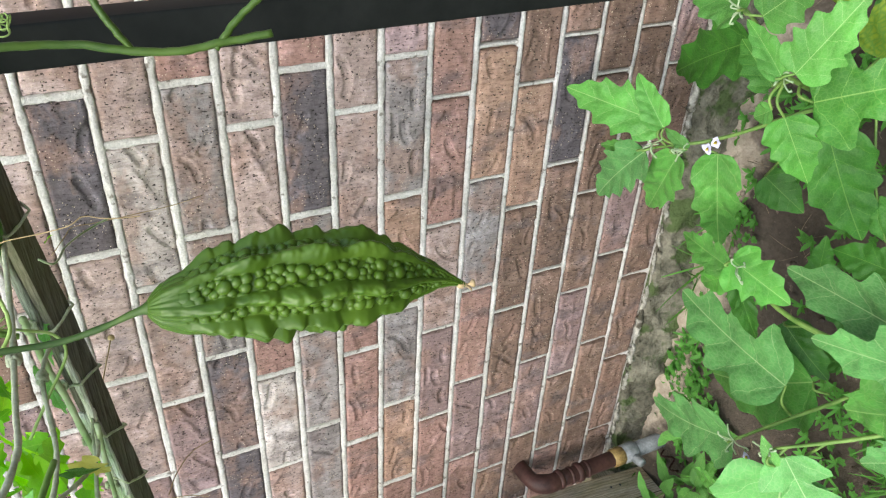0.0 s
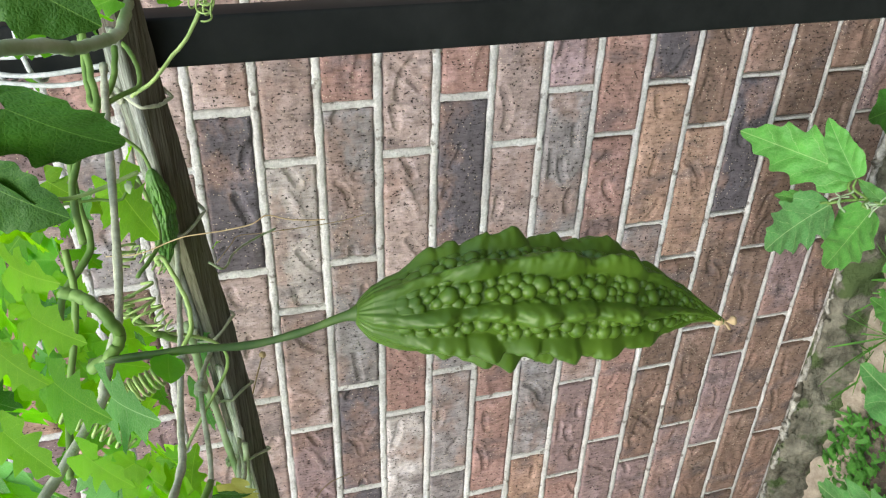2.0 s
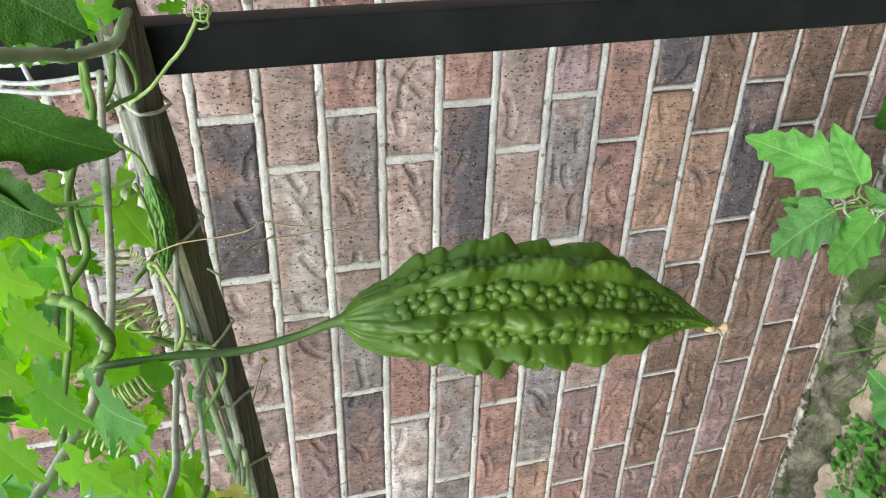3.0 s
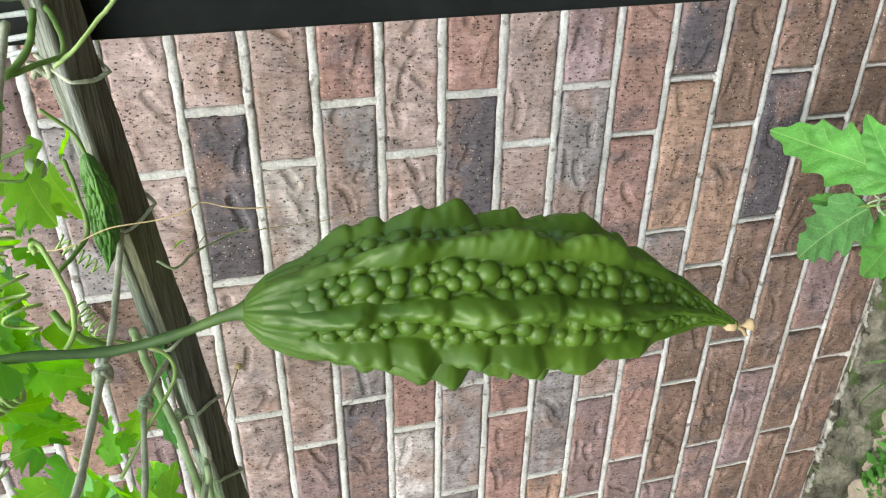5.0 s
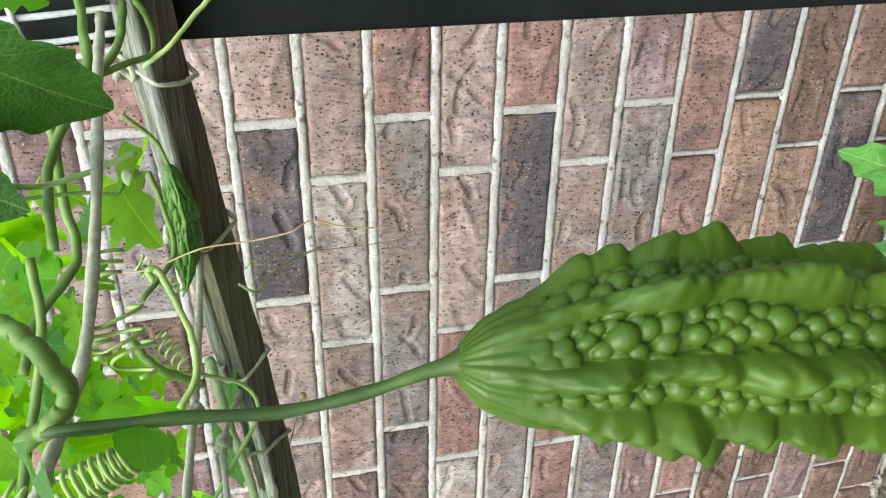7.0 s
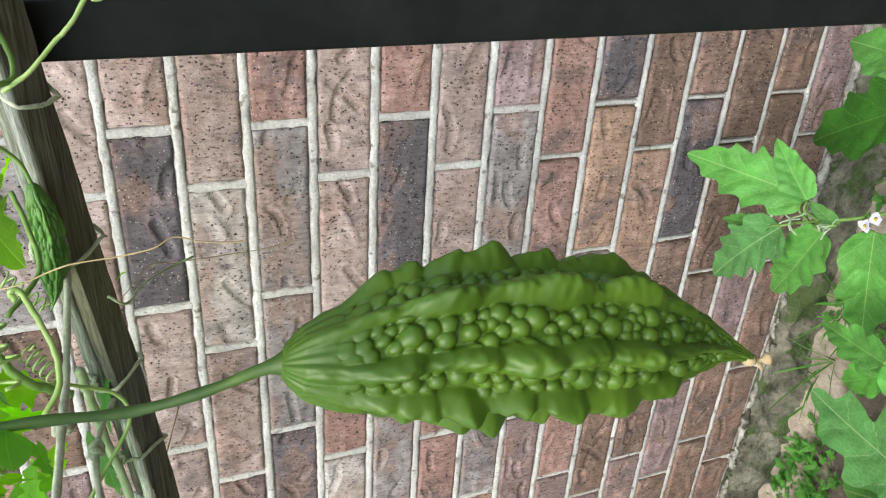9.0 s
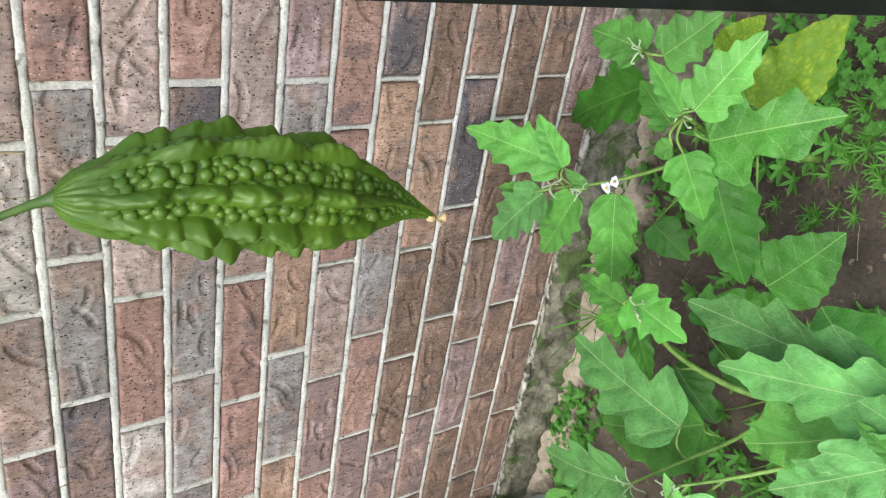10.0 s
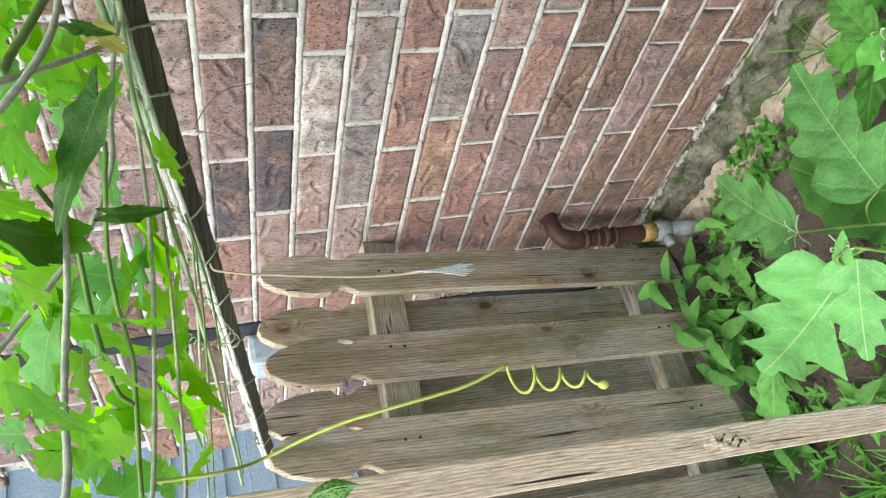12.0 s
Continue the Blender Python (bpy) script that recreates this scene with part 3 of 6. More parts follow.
def rail():
    t = thing("trellis_rail", "brown wooden trellis rail topped with split silvery wood", "rail", rail_axis(0))
    n, ang = 150, radians(-46)
    half = 0.0078
    section = [(-half, -half), (0.0, -half * 1.02), (half, -half), (half, half), (0.0, half * 1.03), (-half, half)]

    def turned(y, z, a=ang):
        return Vector((0, y * math.cos(a) - z * math.sin(a), y * math.sin(a) + z * math.cos(a)))

    def sweep(points):
        bm = bmesh.new()
        rings = [[bm.verts.new(c) for c in ring] for ring in points]
        k = len(rings[0])
        for p, q in zip(rings, rings[1:]):
            for a in range(k):
                bm.faces.new((p[a], p[(a + 1) % k], q[(a + 1) % k], q[a]))
        bm.faces.new(rings[0][::-1])
        bm.faces.new(rings[-1])
        bmesh.ops.recalc_face_normals(bm, faces=bm.faces)
        return bm

    def drift(i):
        return Vector((0, 0.002 * noise.noise((i * 0.06, 1, 2)), 0.002 * noise.noise((i * 0.05, 7, 2))))

    rings = []
    for i in range(n + 1):
        c = rail_axis(0.26 - 1.40 * i / n) + drift(i)
        rings.append([c + turned(py * s, pz * s) for k, (py, pz) in enumerate(section) for s in (1 + 0.07 * noise.noise((i * 0.21, k * 3.1, 0.5)) + 0.05 * noise.noise((i * 0.9, k * 1.7, 4.5)),)])
    part("stick", sweep(rings), GREYWOOD, t, smooth=False)
    r2 = random.Random(12)
    x = 0.2
    while x > -1.1:
        ln = r2.uniform(0.06, 0.16)
        for lane in range(2):
            if r2.random() < 0.06:
                continue
            lo = -half + (0.0002 if lane == 0 else half * r2.uniform(0.85, 1.15))
            hi = (-0.0006 + half * r2.uniform(-0.15, 0.1)) if lane == 0 else half + r2.uniform(-0.002, 0.0012)
            a, b = x - r2.uniform(0, 0.012), x - ln + r2.uniform(-0.010, 0.004)
            strip = []
            for i in range(15):
                f = i / 14
                c = rail_axis(a + (b - a) * f)
                c += drift((0.26 - c.x) * n / 1.40)
                up = half + 0.0016 + 0.0016 * abs(noise.noise((a * 9 + f * 3, lane, 1))) + 0.0022 * max(0, f - 0.8) * 5 * r2.random()
                nar = 0.0007 * noise.noise((a * 31 + f * 6, lane, 3)) + (0.0012 * r2.random() if i in (0, 14) else 0)
                strip.append([c + turned(q[0], q[1], ang + math.pi / 2) for q in ((lo + nar, half - 0.0006), (hi - nar, half - 0.0006), (hi - nar, up), ((lo + hi) / 2, up + 0.0006), (lo + nar, up))])
            # beyond the leafy end the strips take the lit copy of the wood
            part("split_strip", sweep(strip), SPLIT_SHADED if a > 0.02 else SPLIT_LIT, t, "silvery split strip of wood")
        x -= ln
    for i, x in enumerate((0.165, 0.092, 0.012, -0.045, -0.105, -0.16, -0.235, -0.30, -0.38, -0.47, -0.58, -0.70, -0.83, -0.95)):
        r2 = random.Random(i)
        c = rail_axis(x)
        path = []
        for q in range(41):
            a = 2 * math.pi * q / 40
            k = 0.0120 / max(abs(math.cos(a)), abs(math.sin(a))) ** 0.8 * (1 if math.sin(a) < 0 else 1.08)
            path.append(c + Vector((0.006 * math.sin(a + i) + 0.0003 * r2.uniform(-1, 1), 0, 0)) + turned(k * math.cos(a) * 0.86, k * math.sin(a) * 0.86))
        tie = part("tie", tube(bmesh.new(), path, 0.0010, 6, 0.35, i), TWINE, t)
        knot = c + turned(-0.0135, 0.004)
        k = [knot + Vector((0.004 * math.sin(2.1 * q + i), 0.0026 * math.cos(2.9 * q), 0.0035 * math.sin(1.3 * q + 1))) for q in range(12)]
        part("knot", tube(bmesh.new(), spline(k, 40), 0.0012, 6, 0.3, i), TWINE, tie)
    return t


rail()


# ---------------------------------------------------------------- fence of pickets
def picket_mesh(height, width=0.086, thick=0.016):
    """A picket with a french gothic head, its foot at the origin."""
    w = width / 2
    head = [(w, height - 0.182), (w * 0.97, height - 0.168), (w * 0.80, height - 0.158), (w * 0.68, height - 0.147), (w * 0.66, height - 0.136), (w * 0.78, height - 0.124), (w * 0.95, height - 0.119), (w * 0.98, height - 0.095), (w * 0.90, height - 0.06), (w * 0.66, height - 0.026), (w * 0.32, height - 0.004), (0, height)]
    right = [(w, 0.0)] + [(w, height * f) for f in (0.25, 0.5, 0.7)] + head
    outline = right + [(-x, z) for x, z in reversed(right[:-1])]
    bm = bmesh.new()
    f = bm.faces.new([bm.verts.new((0, x, z)) for x, z in outline])
    out = bmesh.ops.extrude_face_region(bm, geom=[f])
    bmesh.ops.translate(bm, vec=(thick, 0, 0), verts=[v for v in out["geom"] if isinstance(v, bmesh.types.BMVert)])
    bmesh.ops.recalc_face_normals(bm, faces=bm.faces)
    bmesh.ops.bevel(bm, geom=[e for e in bm.edges if e.calc_face_angle(0) > 0.9], offset=0.0015, segments=1, affect="EDGES")
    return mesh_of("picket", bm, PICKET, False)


def picket_fence():
    t = thing("picket_fence", "weathered wooden shadowbox picket fence meeting the brick wall", "fence", (-1.0, -0.4, 0))
    lean = pose(-1.0155, 0, 0, 0, 8.8, 0)
    me = picket_mesh(0.90)
    for i in range(6):
        y, foot = -0.081 - 0.165 * i, 0.036 + 0.013 * i
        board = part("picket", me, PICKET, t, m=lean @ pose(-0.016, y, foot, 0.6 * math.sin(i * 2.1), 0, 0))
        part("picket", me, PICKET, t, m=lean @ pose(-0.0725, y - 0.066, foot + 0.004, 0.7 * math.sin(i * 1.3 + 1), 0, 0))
        for z in (0.69, 0.715, 0.115, 0.14):
            bm = bmesh.new()
            bmesh.ops.create_cone(bm, cap_ends=True, segments=8, radius1=0.0028, radius2=0.0022, depth=0.002)
            part("nail", bm, DARKTRIM, board, m=lean @ pose(0.0004, y + 0.012 * math.sin(9 * z + i), z - 0.084 * y, 0, 90, 0))
    for z in (0.668, 0.093):
        bm = bmesh.new()
        box(bm, (-0.0195, -1.06, 0), (0.0195, -0.004, 0.064), 0.003)
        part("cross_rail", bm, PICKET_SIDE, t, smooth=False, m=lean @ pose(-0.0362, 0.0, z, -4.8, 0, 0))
    return t


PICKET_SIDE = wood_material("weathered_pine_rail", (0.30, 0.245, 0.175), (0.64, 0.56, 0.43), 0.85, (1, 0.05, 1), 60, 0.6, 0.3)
picket_fence()


def fence_corner():
    bm = bmesh.new()
    box(bm, (-1.215, -0.004, 0.02), (-1.166, 0.06, 2.9), 0.003)
    tagged(part("trim", bm, DARKTRIM, smooth=False), "dark vertical trim strip between two brick panels", "trim", kind="structure")
    t = thing("downpipe", "pale blue plastic downpipe standing against bricks behind the fence", "downpipe", (-1.25, -0.04, 0))
    bm = bmesh.new()
    box(bm, (-1.285, -0.075, 0.0), (-1.205, -0.006, 0.945), 0.012)
    part("pipe_body", bm, PALEBLUE, t, smooth=False)


fence_corner()


def sky_backdrop():
    # Boards added where only pale sky shows past the end of the wall.
    t = thing("backdrop_boards", "pale blue-grey boards added far behind the fence in place of sky", "house", (-4.5, 0, 0))
    for i in range(20):
        bm = bmesh.new()
        box(bm, (-4.6, -3.0, 0.15 * i), (-4.5 + 0.012 * (i % 2), 4.0, 0.15 * i + 0.148))
        part("board", bm, PALEBLUE, t, smooth=False)


sky_backdrop()


def leg():
    t = thing("wooden_stake", "raw pine stake with a torn knot standing in the bed", "stake", (-0.642, -0.598, 0))
    at, h = pose(-0.642, -0.598, -0.02, 0, 9.9, -0.3) @ pose(0, 0, 0, 0, 0, -15), 0.0180
    bm = bmesh.new()
    box(bm, (-h, -h, 0), (h, h, 1.05), 0.0022)
    part("shaft", bm, STAKE, t, smooth=False, m=at)
    bm = bmesh.new()

    def torn(u, v):
        a = 2 * math.pi * v
        wide = u * (1 + 0.25 * noise.noise((math.cos(a) * 1.5, math.sin(a) * 1.5, 2)))
        y, z = 0.0145 * wide * math.cos(a), 0.486 + 0.042 * wide * math.sin(a)
        ridge = abs(noise.noise((y * 80, z * 45, 3))) + 0.5 * abs(noise.noise((y * 200, z * 130, 5)))
        return Vector((h - 0.0012 + (1 - u ** 3) * (0.0008 + 0.0048 * ridge), max(-h + 0.001, min(h - 0.001, y)), z))

    grid_mesh(bm, 26, 60, torn)
    scar = part("torn_knot", bm, STAKE, t, "splintered knot", m=at)
    for k, (u, v, r) in enumerate(((-0.006, 0.468, 0.0026), (0.000, 0.480, 0.0020), (0.005, 0.497, 0.0024))):
        path = [(h + 0.0024, u + 0.0045 * math.sin(1.1 * q + k), v + 0.0045 * (q - 2)) for q in range(5)]
        part("crack", tube(bmesh.new(), spline(path, 18), lambda f, r=r: r * 0.75 * math.sin(math.pi * (0.04 + 0.92 * f)) * (0.7 + 0.4 * math.sin(17 * f)), 6), DARKTRIM, scar, "dark crack in the wood", m=at)
    return t


leg()


# ---------------------------------------------------------------- water pipe at the wall
def pipe():
    t = thing("standpipe", "rusty iron pipe elbow coming out of the brick wall", "pipe", (-0.93, -0.05, 0.1))
    x, y = -0.905, -0.062
    part("elbow", tube(bmesh.new(), spline([(x, 0.03, 0.345), (x, -0.02, 0.345), (x, -0.048, 0.338), (x, y, 0.315), (x, y, 0.285)], 22), lambda f: 0.0165 + 0.0035 * max(0.0, math.sin(math.pi * min(1, max(0, (f - 0.42) / 0.55)))), 18), IRON, t)
    riser = part("riser", tube(bmesh.new(), spline([(x, y, 0.29), (x, y, 0.10)], 12), 0.0165, 18), IRON, t)
    for z, r, h in ((0.288, 0.0205, 0.006), (0.262, 0.0185, 0.004), (0.242, 0.0205, 0.007), (0.222, 0.0185, 0.004)):
        part("collar", tube(bmesh.new(), [(x, y, z - h), (x, y, z - h * 0.6), (x, y, z + h * 0.6), (x, y, z + h)], lambda f, r=r: r if 0.2 < f < 0.8 else r - 0.003, 18), IRON, riser)
    part("brass_union", tube(bmesh.new(), [(x, y, 0.158), (x, y, 0.156), (x, y, 0.130), (x, y, 0.128)], lambda f: 0.0195 if 0.2 < f < 0.8 else 0.016, 8), BRASS, t, "dull yellow brass union")
    grey = part("grey_coupling", tube(bmesh.new(), [(x, y, 0.130), (x, y, 0.126), (x, y, 0.098), (x, y, 0.094)], lambda f: 0.0205 if 0.2 < f < 0.8 else 0.017, 18), GALV, t, "grey plastic coupling")
    part("valve", tube(bmesh.new(), [(x, y - 0.012, 0.108), (x + 0.003, y - 0.036, 0.107), (x + 0.003, y - 0.040, 0.107)], lambda f: 0.011 - 0.002 * f, 12), GALV, grey, "grey drain valve")
    part("lower_pipe", tube(bmesh.new(), [(x, y, 0.1), (x, y, -0.04)], 0.0165, 16), GALV, t, "grey pipe going into the soil")
    n = 26
    path = [(x - 0.01 - 0.02 * q / n, y - 0.02 - 0.05 * q / n, 0.03 + 0.012 * math.sin(q * 0.4)) for q in range(n)]
    part("chain", tube(bmesh.new(), path, lambda f: 0.0022 + 0.0012 * math.sin(f * 80), 6), IRON, t, "short rusty chain")
    return t


pipe()


# ---------------------------------------------------------------- hanging bitter melon
def melon(base, tip, radius, ridges, teeth, seed, nu, nv, pitch, bend=0.05, tooth=1.0, stretch=1.0):
    """Toothed ridges along a spindle, with packed round warts between them."""
    rng = np.random.default_rng(seed)
    base, tip = Vector(base), Vector(tip)
    length = (tip - base).length
    along = (0, 0.03, 0.10, 0.20, 0.30, 0.375, 0.50, 0.63, 0.70, 0.80, 0.87, 0.91, 0.955, 1)
    swell = (0.30, 0.46, 0.66, 0.85, 0.95, 1.0, 1.0, 0.95, 0.83, 0.61, 0.41, 0.27, 0.145, 0.06)
    axis_at, axis_off = (0, 0.1, 0.2, 0.375, 0.63, 0.8, 0.9, 0.96, 1), (0, 0.24, 0.68, 0.92, 1.0, 0.92, 0.72, 0.36, 0)

    def girth(u):
        return radius * sum(np.interp(np.clip(u + o, 0, 1), along, swell) for o in (-0.03, 0, 0.03)) / 3

    u = np.repeat(np.linspace(0, 1, nu + 1), nv)
    th = np.tile(np.arange(nv) * 2 * np.pi / nv, nu + 1)

    def rough(scale, k, us, angles):
        return np.array([noise.noise((a * scale + k, math.cos(b) * scale * 0.18 + k, math.sin(b) * scale * 0.18)) for a, b in zip(us, angles)])

    low, mid, fine = rough(9, seed, u, th), rough(26, seed + 9.5, u, th), rough(60, seed + 3.5, u, th)
    r0 = girth(u) * (0.34 + 0.66 * np.sqrt(np.clip(u / 0.035, 0, 1)))
    env = np.clip(7 * (u - 0.03), 0, 1) * np.clip(5.5 * (1 - u), 0, 1)
    height, flat = np.zeros_like(u), np.zeros_like(u)
    for i, angle in enumerate(ridges):
        d = (th - angle - 0.05 * np.sin(5 * u + i) - 0.035 * np.sin(23 * u + 2.3 * i) * env + np.pi) % (2 * np.pi) - np.pi
        grow = np.zeros_like(u)
        for k, (at, amp, run) in enumerate(teeth[i]):
            e = u - at + 0.25 * np.abs(d) * ((k % 3) - 0.6) * 0.3
            back = run * 0.36
            lift = np.where(e < 0, np.clip(1 + e / run, 0, 1), np.clip(1 - e / back, 0, 1))
            grow = np.maximum(grow, amp * lift * lift * (3 - 2 * lift))
        half = (0.150 + 0.10 * grow + 0.03 * low) * (1 + 0.9 * np.clip(1 - u / 0.16, 0, 1) + 0.8 * np.clip((u - 0.86) / 0.14, 0, 1))
        q = np.clip(np.abs(d) / half, 0, 1)
        crest = np.cos(q * np.pi / 2)
        ridge = (0.15 + 0.09 * low + 0.07 * mid + 0.045 * fine) * crest ** 0.8 + 0.235 * tooth * grow * crest ** 1.35
        height = np.maximum(height, ridge * (0.35 + 0.65 * env))
        flat = np.maximum(flat, np.clip((1.06 - np.abs(d) / half) / 0.14, 0, 1))
    for _ in range(max(1, nu // 200)):
        g = height.reshape(nu + 1, nv)
        g = (g + np.roll(g, 1, 1) + np.roll(g, -1, 1)) / 3
        g[1:-1] = (g[1:-1] + g[2:] + g[:-2]) / 3
        height = g.reshape(-1)
    r = r0 * (0.845 + height + 0.035 * low * env)

    # warts: seeds scattered at least a pitch apart over the spindle, cushions between their borders
    seeds, sizes = [], []
    grid_u = rng.uniform(0.07, 0.97, 9000)
    grid_t = rng.uniform(0, 2 * np.pi, 9000)
    gr = 0.88 * girth(grid_u)
    spots = np.stack([grid_u * length / stretch, gr * np.cos(grid_t), gr * np.sin(grid_t)], 1)
    grain = pitch * rng.uniform(0.55, 1.12, 9000) * np.clip(0.45 + 0.75 * np.interp(grid_u, along, swell), 0.5, 1)
    for p, g in zip(spots, grain):
        if not seeds or np.min(((np.array(seeds) - p) ** 2).sum(1) - (0.5 * (np.array(sizes) + g)) ** 2) > 0:
            seeds.append(p)
            sizes.append(g)
    seeds, sizes = np.array(seeds), np.array(sizes)
    rs = 0.88 * r0
    skin = np.stack([u * length / stretch, rs * np.cos(th), rs * np.sin(th)], 1)
    wart = np.zeros_like(u)
    open_ = np.where((flat < 1) & (u > 0.06) & (u < 0.985))[0]
    for k in range(0, len(open_), 4000):
        ids = open_[k : k + 4000]
        pts = skin[ids]
        near = np.where((seeds[:, 0] > pts[:, 0].min() - 2.5 * pitch) & (seeds[:, 0] < pts[:, 0].max() + 2.5 * pitch))[0]
        if len(near) < 2:
            continue
        ball = 0.75 * sizes[near]
        h2 = ball[None] ** 2 - ((pts[:, None, :] - seeds[near][None]) ** 2).sum(2)
        wart[ids] = 1.0 * np.sqrt(np.maximum(h2.max(1), 0.0)) - 0.34 * pitch
    fade = np.clip((u - 0.07) * 9, 0, 1) * np.clip(7 * (1 - u), 0, 1)
    r = r + (1 - flat) * fade * wart
    r = r + radius * 0.009 * np.cos(26 * th) * np.clip(1 - u / 0.14, 0, 1) * np.clip(u / 0.03, 0, 1)
    off = bend * length * np.interp(u, axis_at, axis_off)
    xyz = np.stack([u * length, r * np.cos(th) + off * 0.92, r * np.sin(th) - off * 0.38], 1)
    bm = bmesh.new()
    vs = [bm.verts.new(c) for c in xyz.tolist()]
    for i in range(nu):
        for j in range(nv):
            k = (j + 1) % nv
            bm.faces.new((vs[i * nv + j], vs[(i + 1) * nv + j], vs[(i + 1) * nv + k], vs[i * nv + k]))
    bm.faces.new(vs[:nv][::-1])
    bm.faces.new(vs[-nv:])
    return bm, frame_from(base, tip, (0.3, -1, 0))


def bitter_melon():
    base, tip = Vector((0.167, -0.625, 0.995)), Vector((0.151, -0.635, 0.880))
    t = thing("bitter_melon", "green bitter melon with warty toothed ridges hanging on its stalk", "fruit", base)
    at = [radians(a) for a in (-10, 37, 91, 134, 170, 215, 262, 306)]
    teeth = [
        [(0.17, 0.55, 0.08), (0.23, 0.6, 0.07), (0.31, 0.55, 0.08), (0.395, 0.70, 0.13), (0.50, 0.55, 0.12), (0.66, 0.85, 0.20), (0.73, 0.6, 0.09), (0.80, 0.5, 0.10)],
        [(0.16, 0.3, 0.08), (0.30, 0.5, 0.12), (0.50, 0.95, 0.19), (0.68, 0.9, 0.15), (0.80, 0.4, 0.10)],
        [(0.19, 0.75, 0.12), (0.34, 0.5, 0.10), (0.44, 0.8, 0.12), (0.54, 0.6, 0.09), (0.665, 0.8, 0.12), (0.80, 0.4, 0.12)],
        [(0.17, 0.4, 0.10), (0.25, 0.8, 0.09), (0.325, 1.1, 0.10), (0.42, 0.6, 0.08), (0.525, 0.85, 0.12), (0.64, 0.95, 0.13), (0.75, 0.5, 0.10)],
        [(0.22, 0.5, 0.10), (0.33, 0.7, 0.09), (0.41, 0.9, 0.07), (0.505, 0.8, 0.07), (0.58, 0.9, 0.07), (0.70, 0.5, 0.11)],
    ]
    teeth += [teeth[2], teeth[1], teeth[3]]
    bm, m = melon(base, tip, 0.0178, at, teeth, 4, 440, 440, 0.0035)
    part("body", bm, FRUIT, t, m=m)
    stalk = part("stalk", tube(bmesh.new(), spline([base + Vector((0, 0, -0.0025)), (0.1655, -0.624, 0.999), (0.161, -0.622, 1.010), (0.157, -0.619, 1.024), (0.157, -0.617, 1.040), (0.155, -0.614, 1.056), (0.150, -0.607, 1.068)], 40), lambda f: 0.00115 + 0.0022 * max(0.0, 1 - f * 5) ** 1.6 + 0.0001 * math.sin(40 * f), 12), STALK, t)
    bm = leaf_mesh(0.011, 0.010, 5, teeth=0, depth=0.0, n=8, nv=6, pucker=0.0)
    part("bract", bm, VINE_LEAF, stalk, "small green bract on the stalk", m=frame_from((0.157, -0.6175, 1.046), (0.149, -0.618, 1.047), (0.5, -0.8, 0.2)))
    d = (tip - base).normalized()
    end = part("blossom_end", tube(bmesh.new(), spline([tip - d * 0.003, tip + d * 0.0015, tip + d * 0.0045 + Vector((0.0008, -0.0005, 0))], 9), lambda f: 0.0010 + 0.0007 * math.sin(9 * f), 7), DRY, t, "dried brown blossom remnant")
    part("blossom_shred", tube(bmesh.new(), spline([tip - d * 0.001, tip + d * 0.002 + Vector((-0.0012, 0, 0)), tip + d * 0.0035 + Vector((-0.003, 0, 0))], 6), 0.0005, 5), DRY, end)
    return t


bitter_melon()


def young_melon(base, tip, radius, seed, label):
    base, tip = Vector(base), Vector(tip)
    t = thing("young_bitter_melon", label, "fruit", base)
    r9 = random.Random(seed)
    at = [2 * math.pi * i / 5 for i in range(5)]
    teeth = [[(f / 10 + r9.uniform(-0.03, 0.03), r9.uniform(0.2, 0.6), 0.08) for f in range(2, 9)] for _ in at]
    bm, m = melon(base, tip, radius, at, teeth, seed, 200, 160, 0.0021, 0.05, 0.6, 2.6)
    part("body", bm, YOUNG, t, m=m)
    d = (base - tip).normalized()
    part("stalk", tube(bmesh.new(), spline([base - d * 0.001, base + d * 0.008 + Vector((0.002, 0, 0.004)), base + d * 0.02 + Vector((0.002, -0.004, 0.014))], 14), 0.0009, 7), STEM, t)
    return t


young_melon((0.129, -0.425, 1.062), (0.069, -0.427, 1.065), 0.0070, 21, "small dark green young bitter melon lying along the rail")
young_melon((-0.335, -0.640, 0.955), (-0.283, -0.648, 0.925), 0.0085, 33, "small warty young bitter melon hanging by the wooden leg")


# ---------------------------------------------------------------- eggplants in the bed
TONES = {"l": EGG_L, "m": EGG_M, "d": EGG_D, "s": EGG_S, "y": EGG_Y}


def eggplant(label, root, limbs):
    t = thing("eggplant", label, "plant", root, "eggplants in the bed")
    first = [root, *limbs[0]]
    part("stem", tube(bmesh.new(), spline(first, 18), lambda f: 0.0062 * (1 - 0.6 * f), 8, 0.1), STEM, t)
    for q in limbs[1:]:
        part("branch", tube(bmesh.new(), spline([limbs[0][0], *q], 14), lambda f: 0.0036 * (1 - 0.5 * f), 7, 0.15), STEM, t)
    joints = [Vector(p) for q in limbs for p in spline([limbs[0][0], *q[1:]], 12)]

    def leaf(base, tip, width, tone, up=(0.32, -0.50, 0.80), **kw):
        b = Vector(base)
        near = min(joints, key=lambda p: (p - b).length + 0.6 * max(0, p.z - b.z))
        seed = int(abs(base[0] * 7919 + base[1] * 104729 + tip[0] * 1299709) * 100) % 9973
        add_leaf(t, base, tip, width, TONES[tone], seed, up, petiole=near if (near - b).length < 0.30 else None, **kw)

    return t, leaf


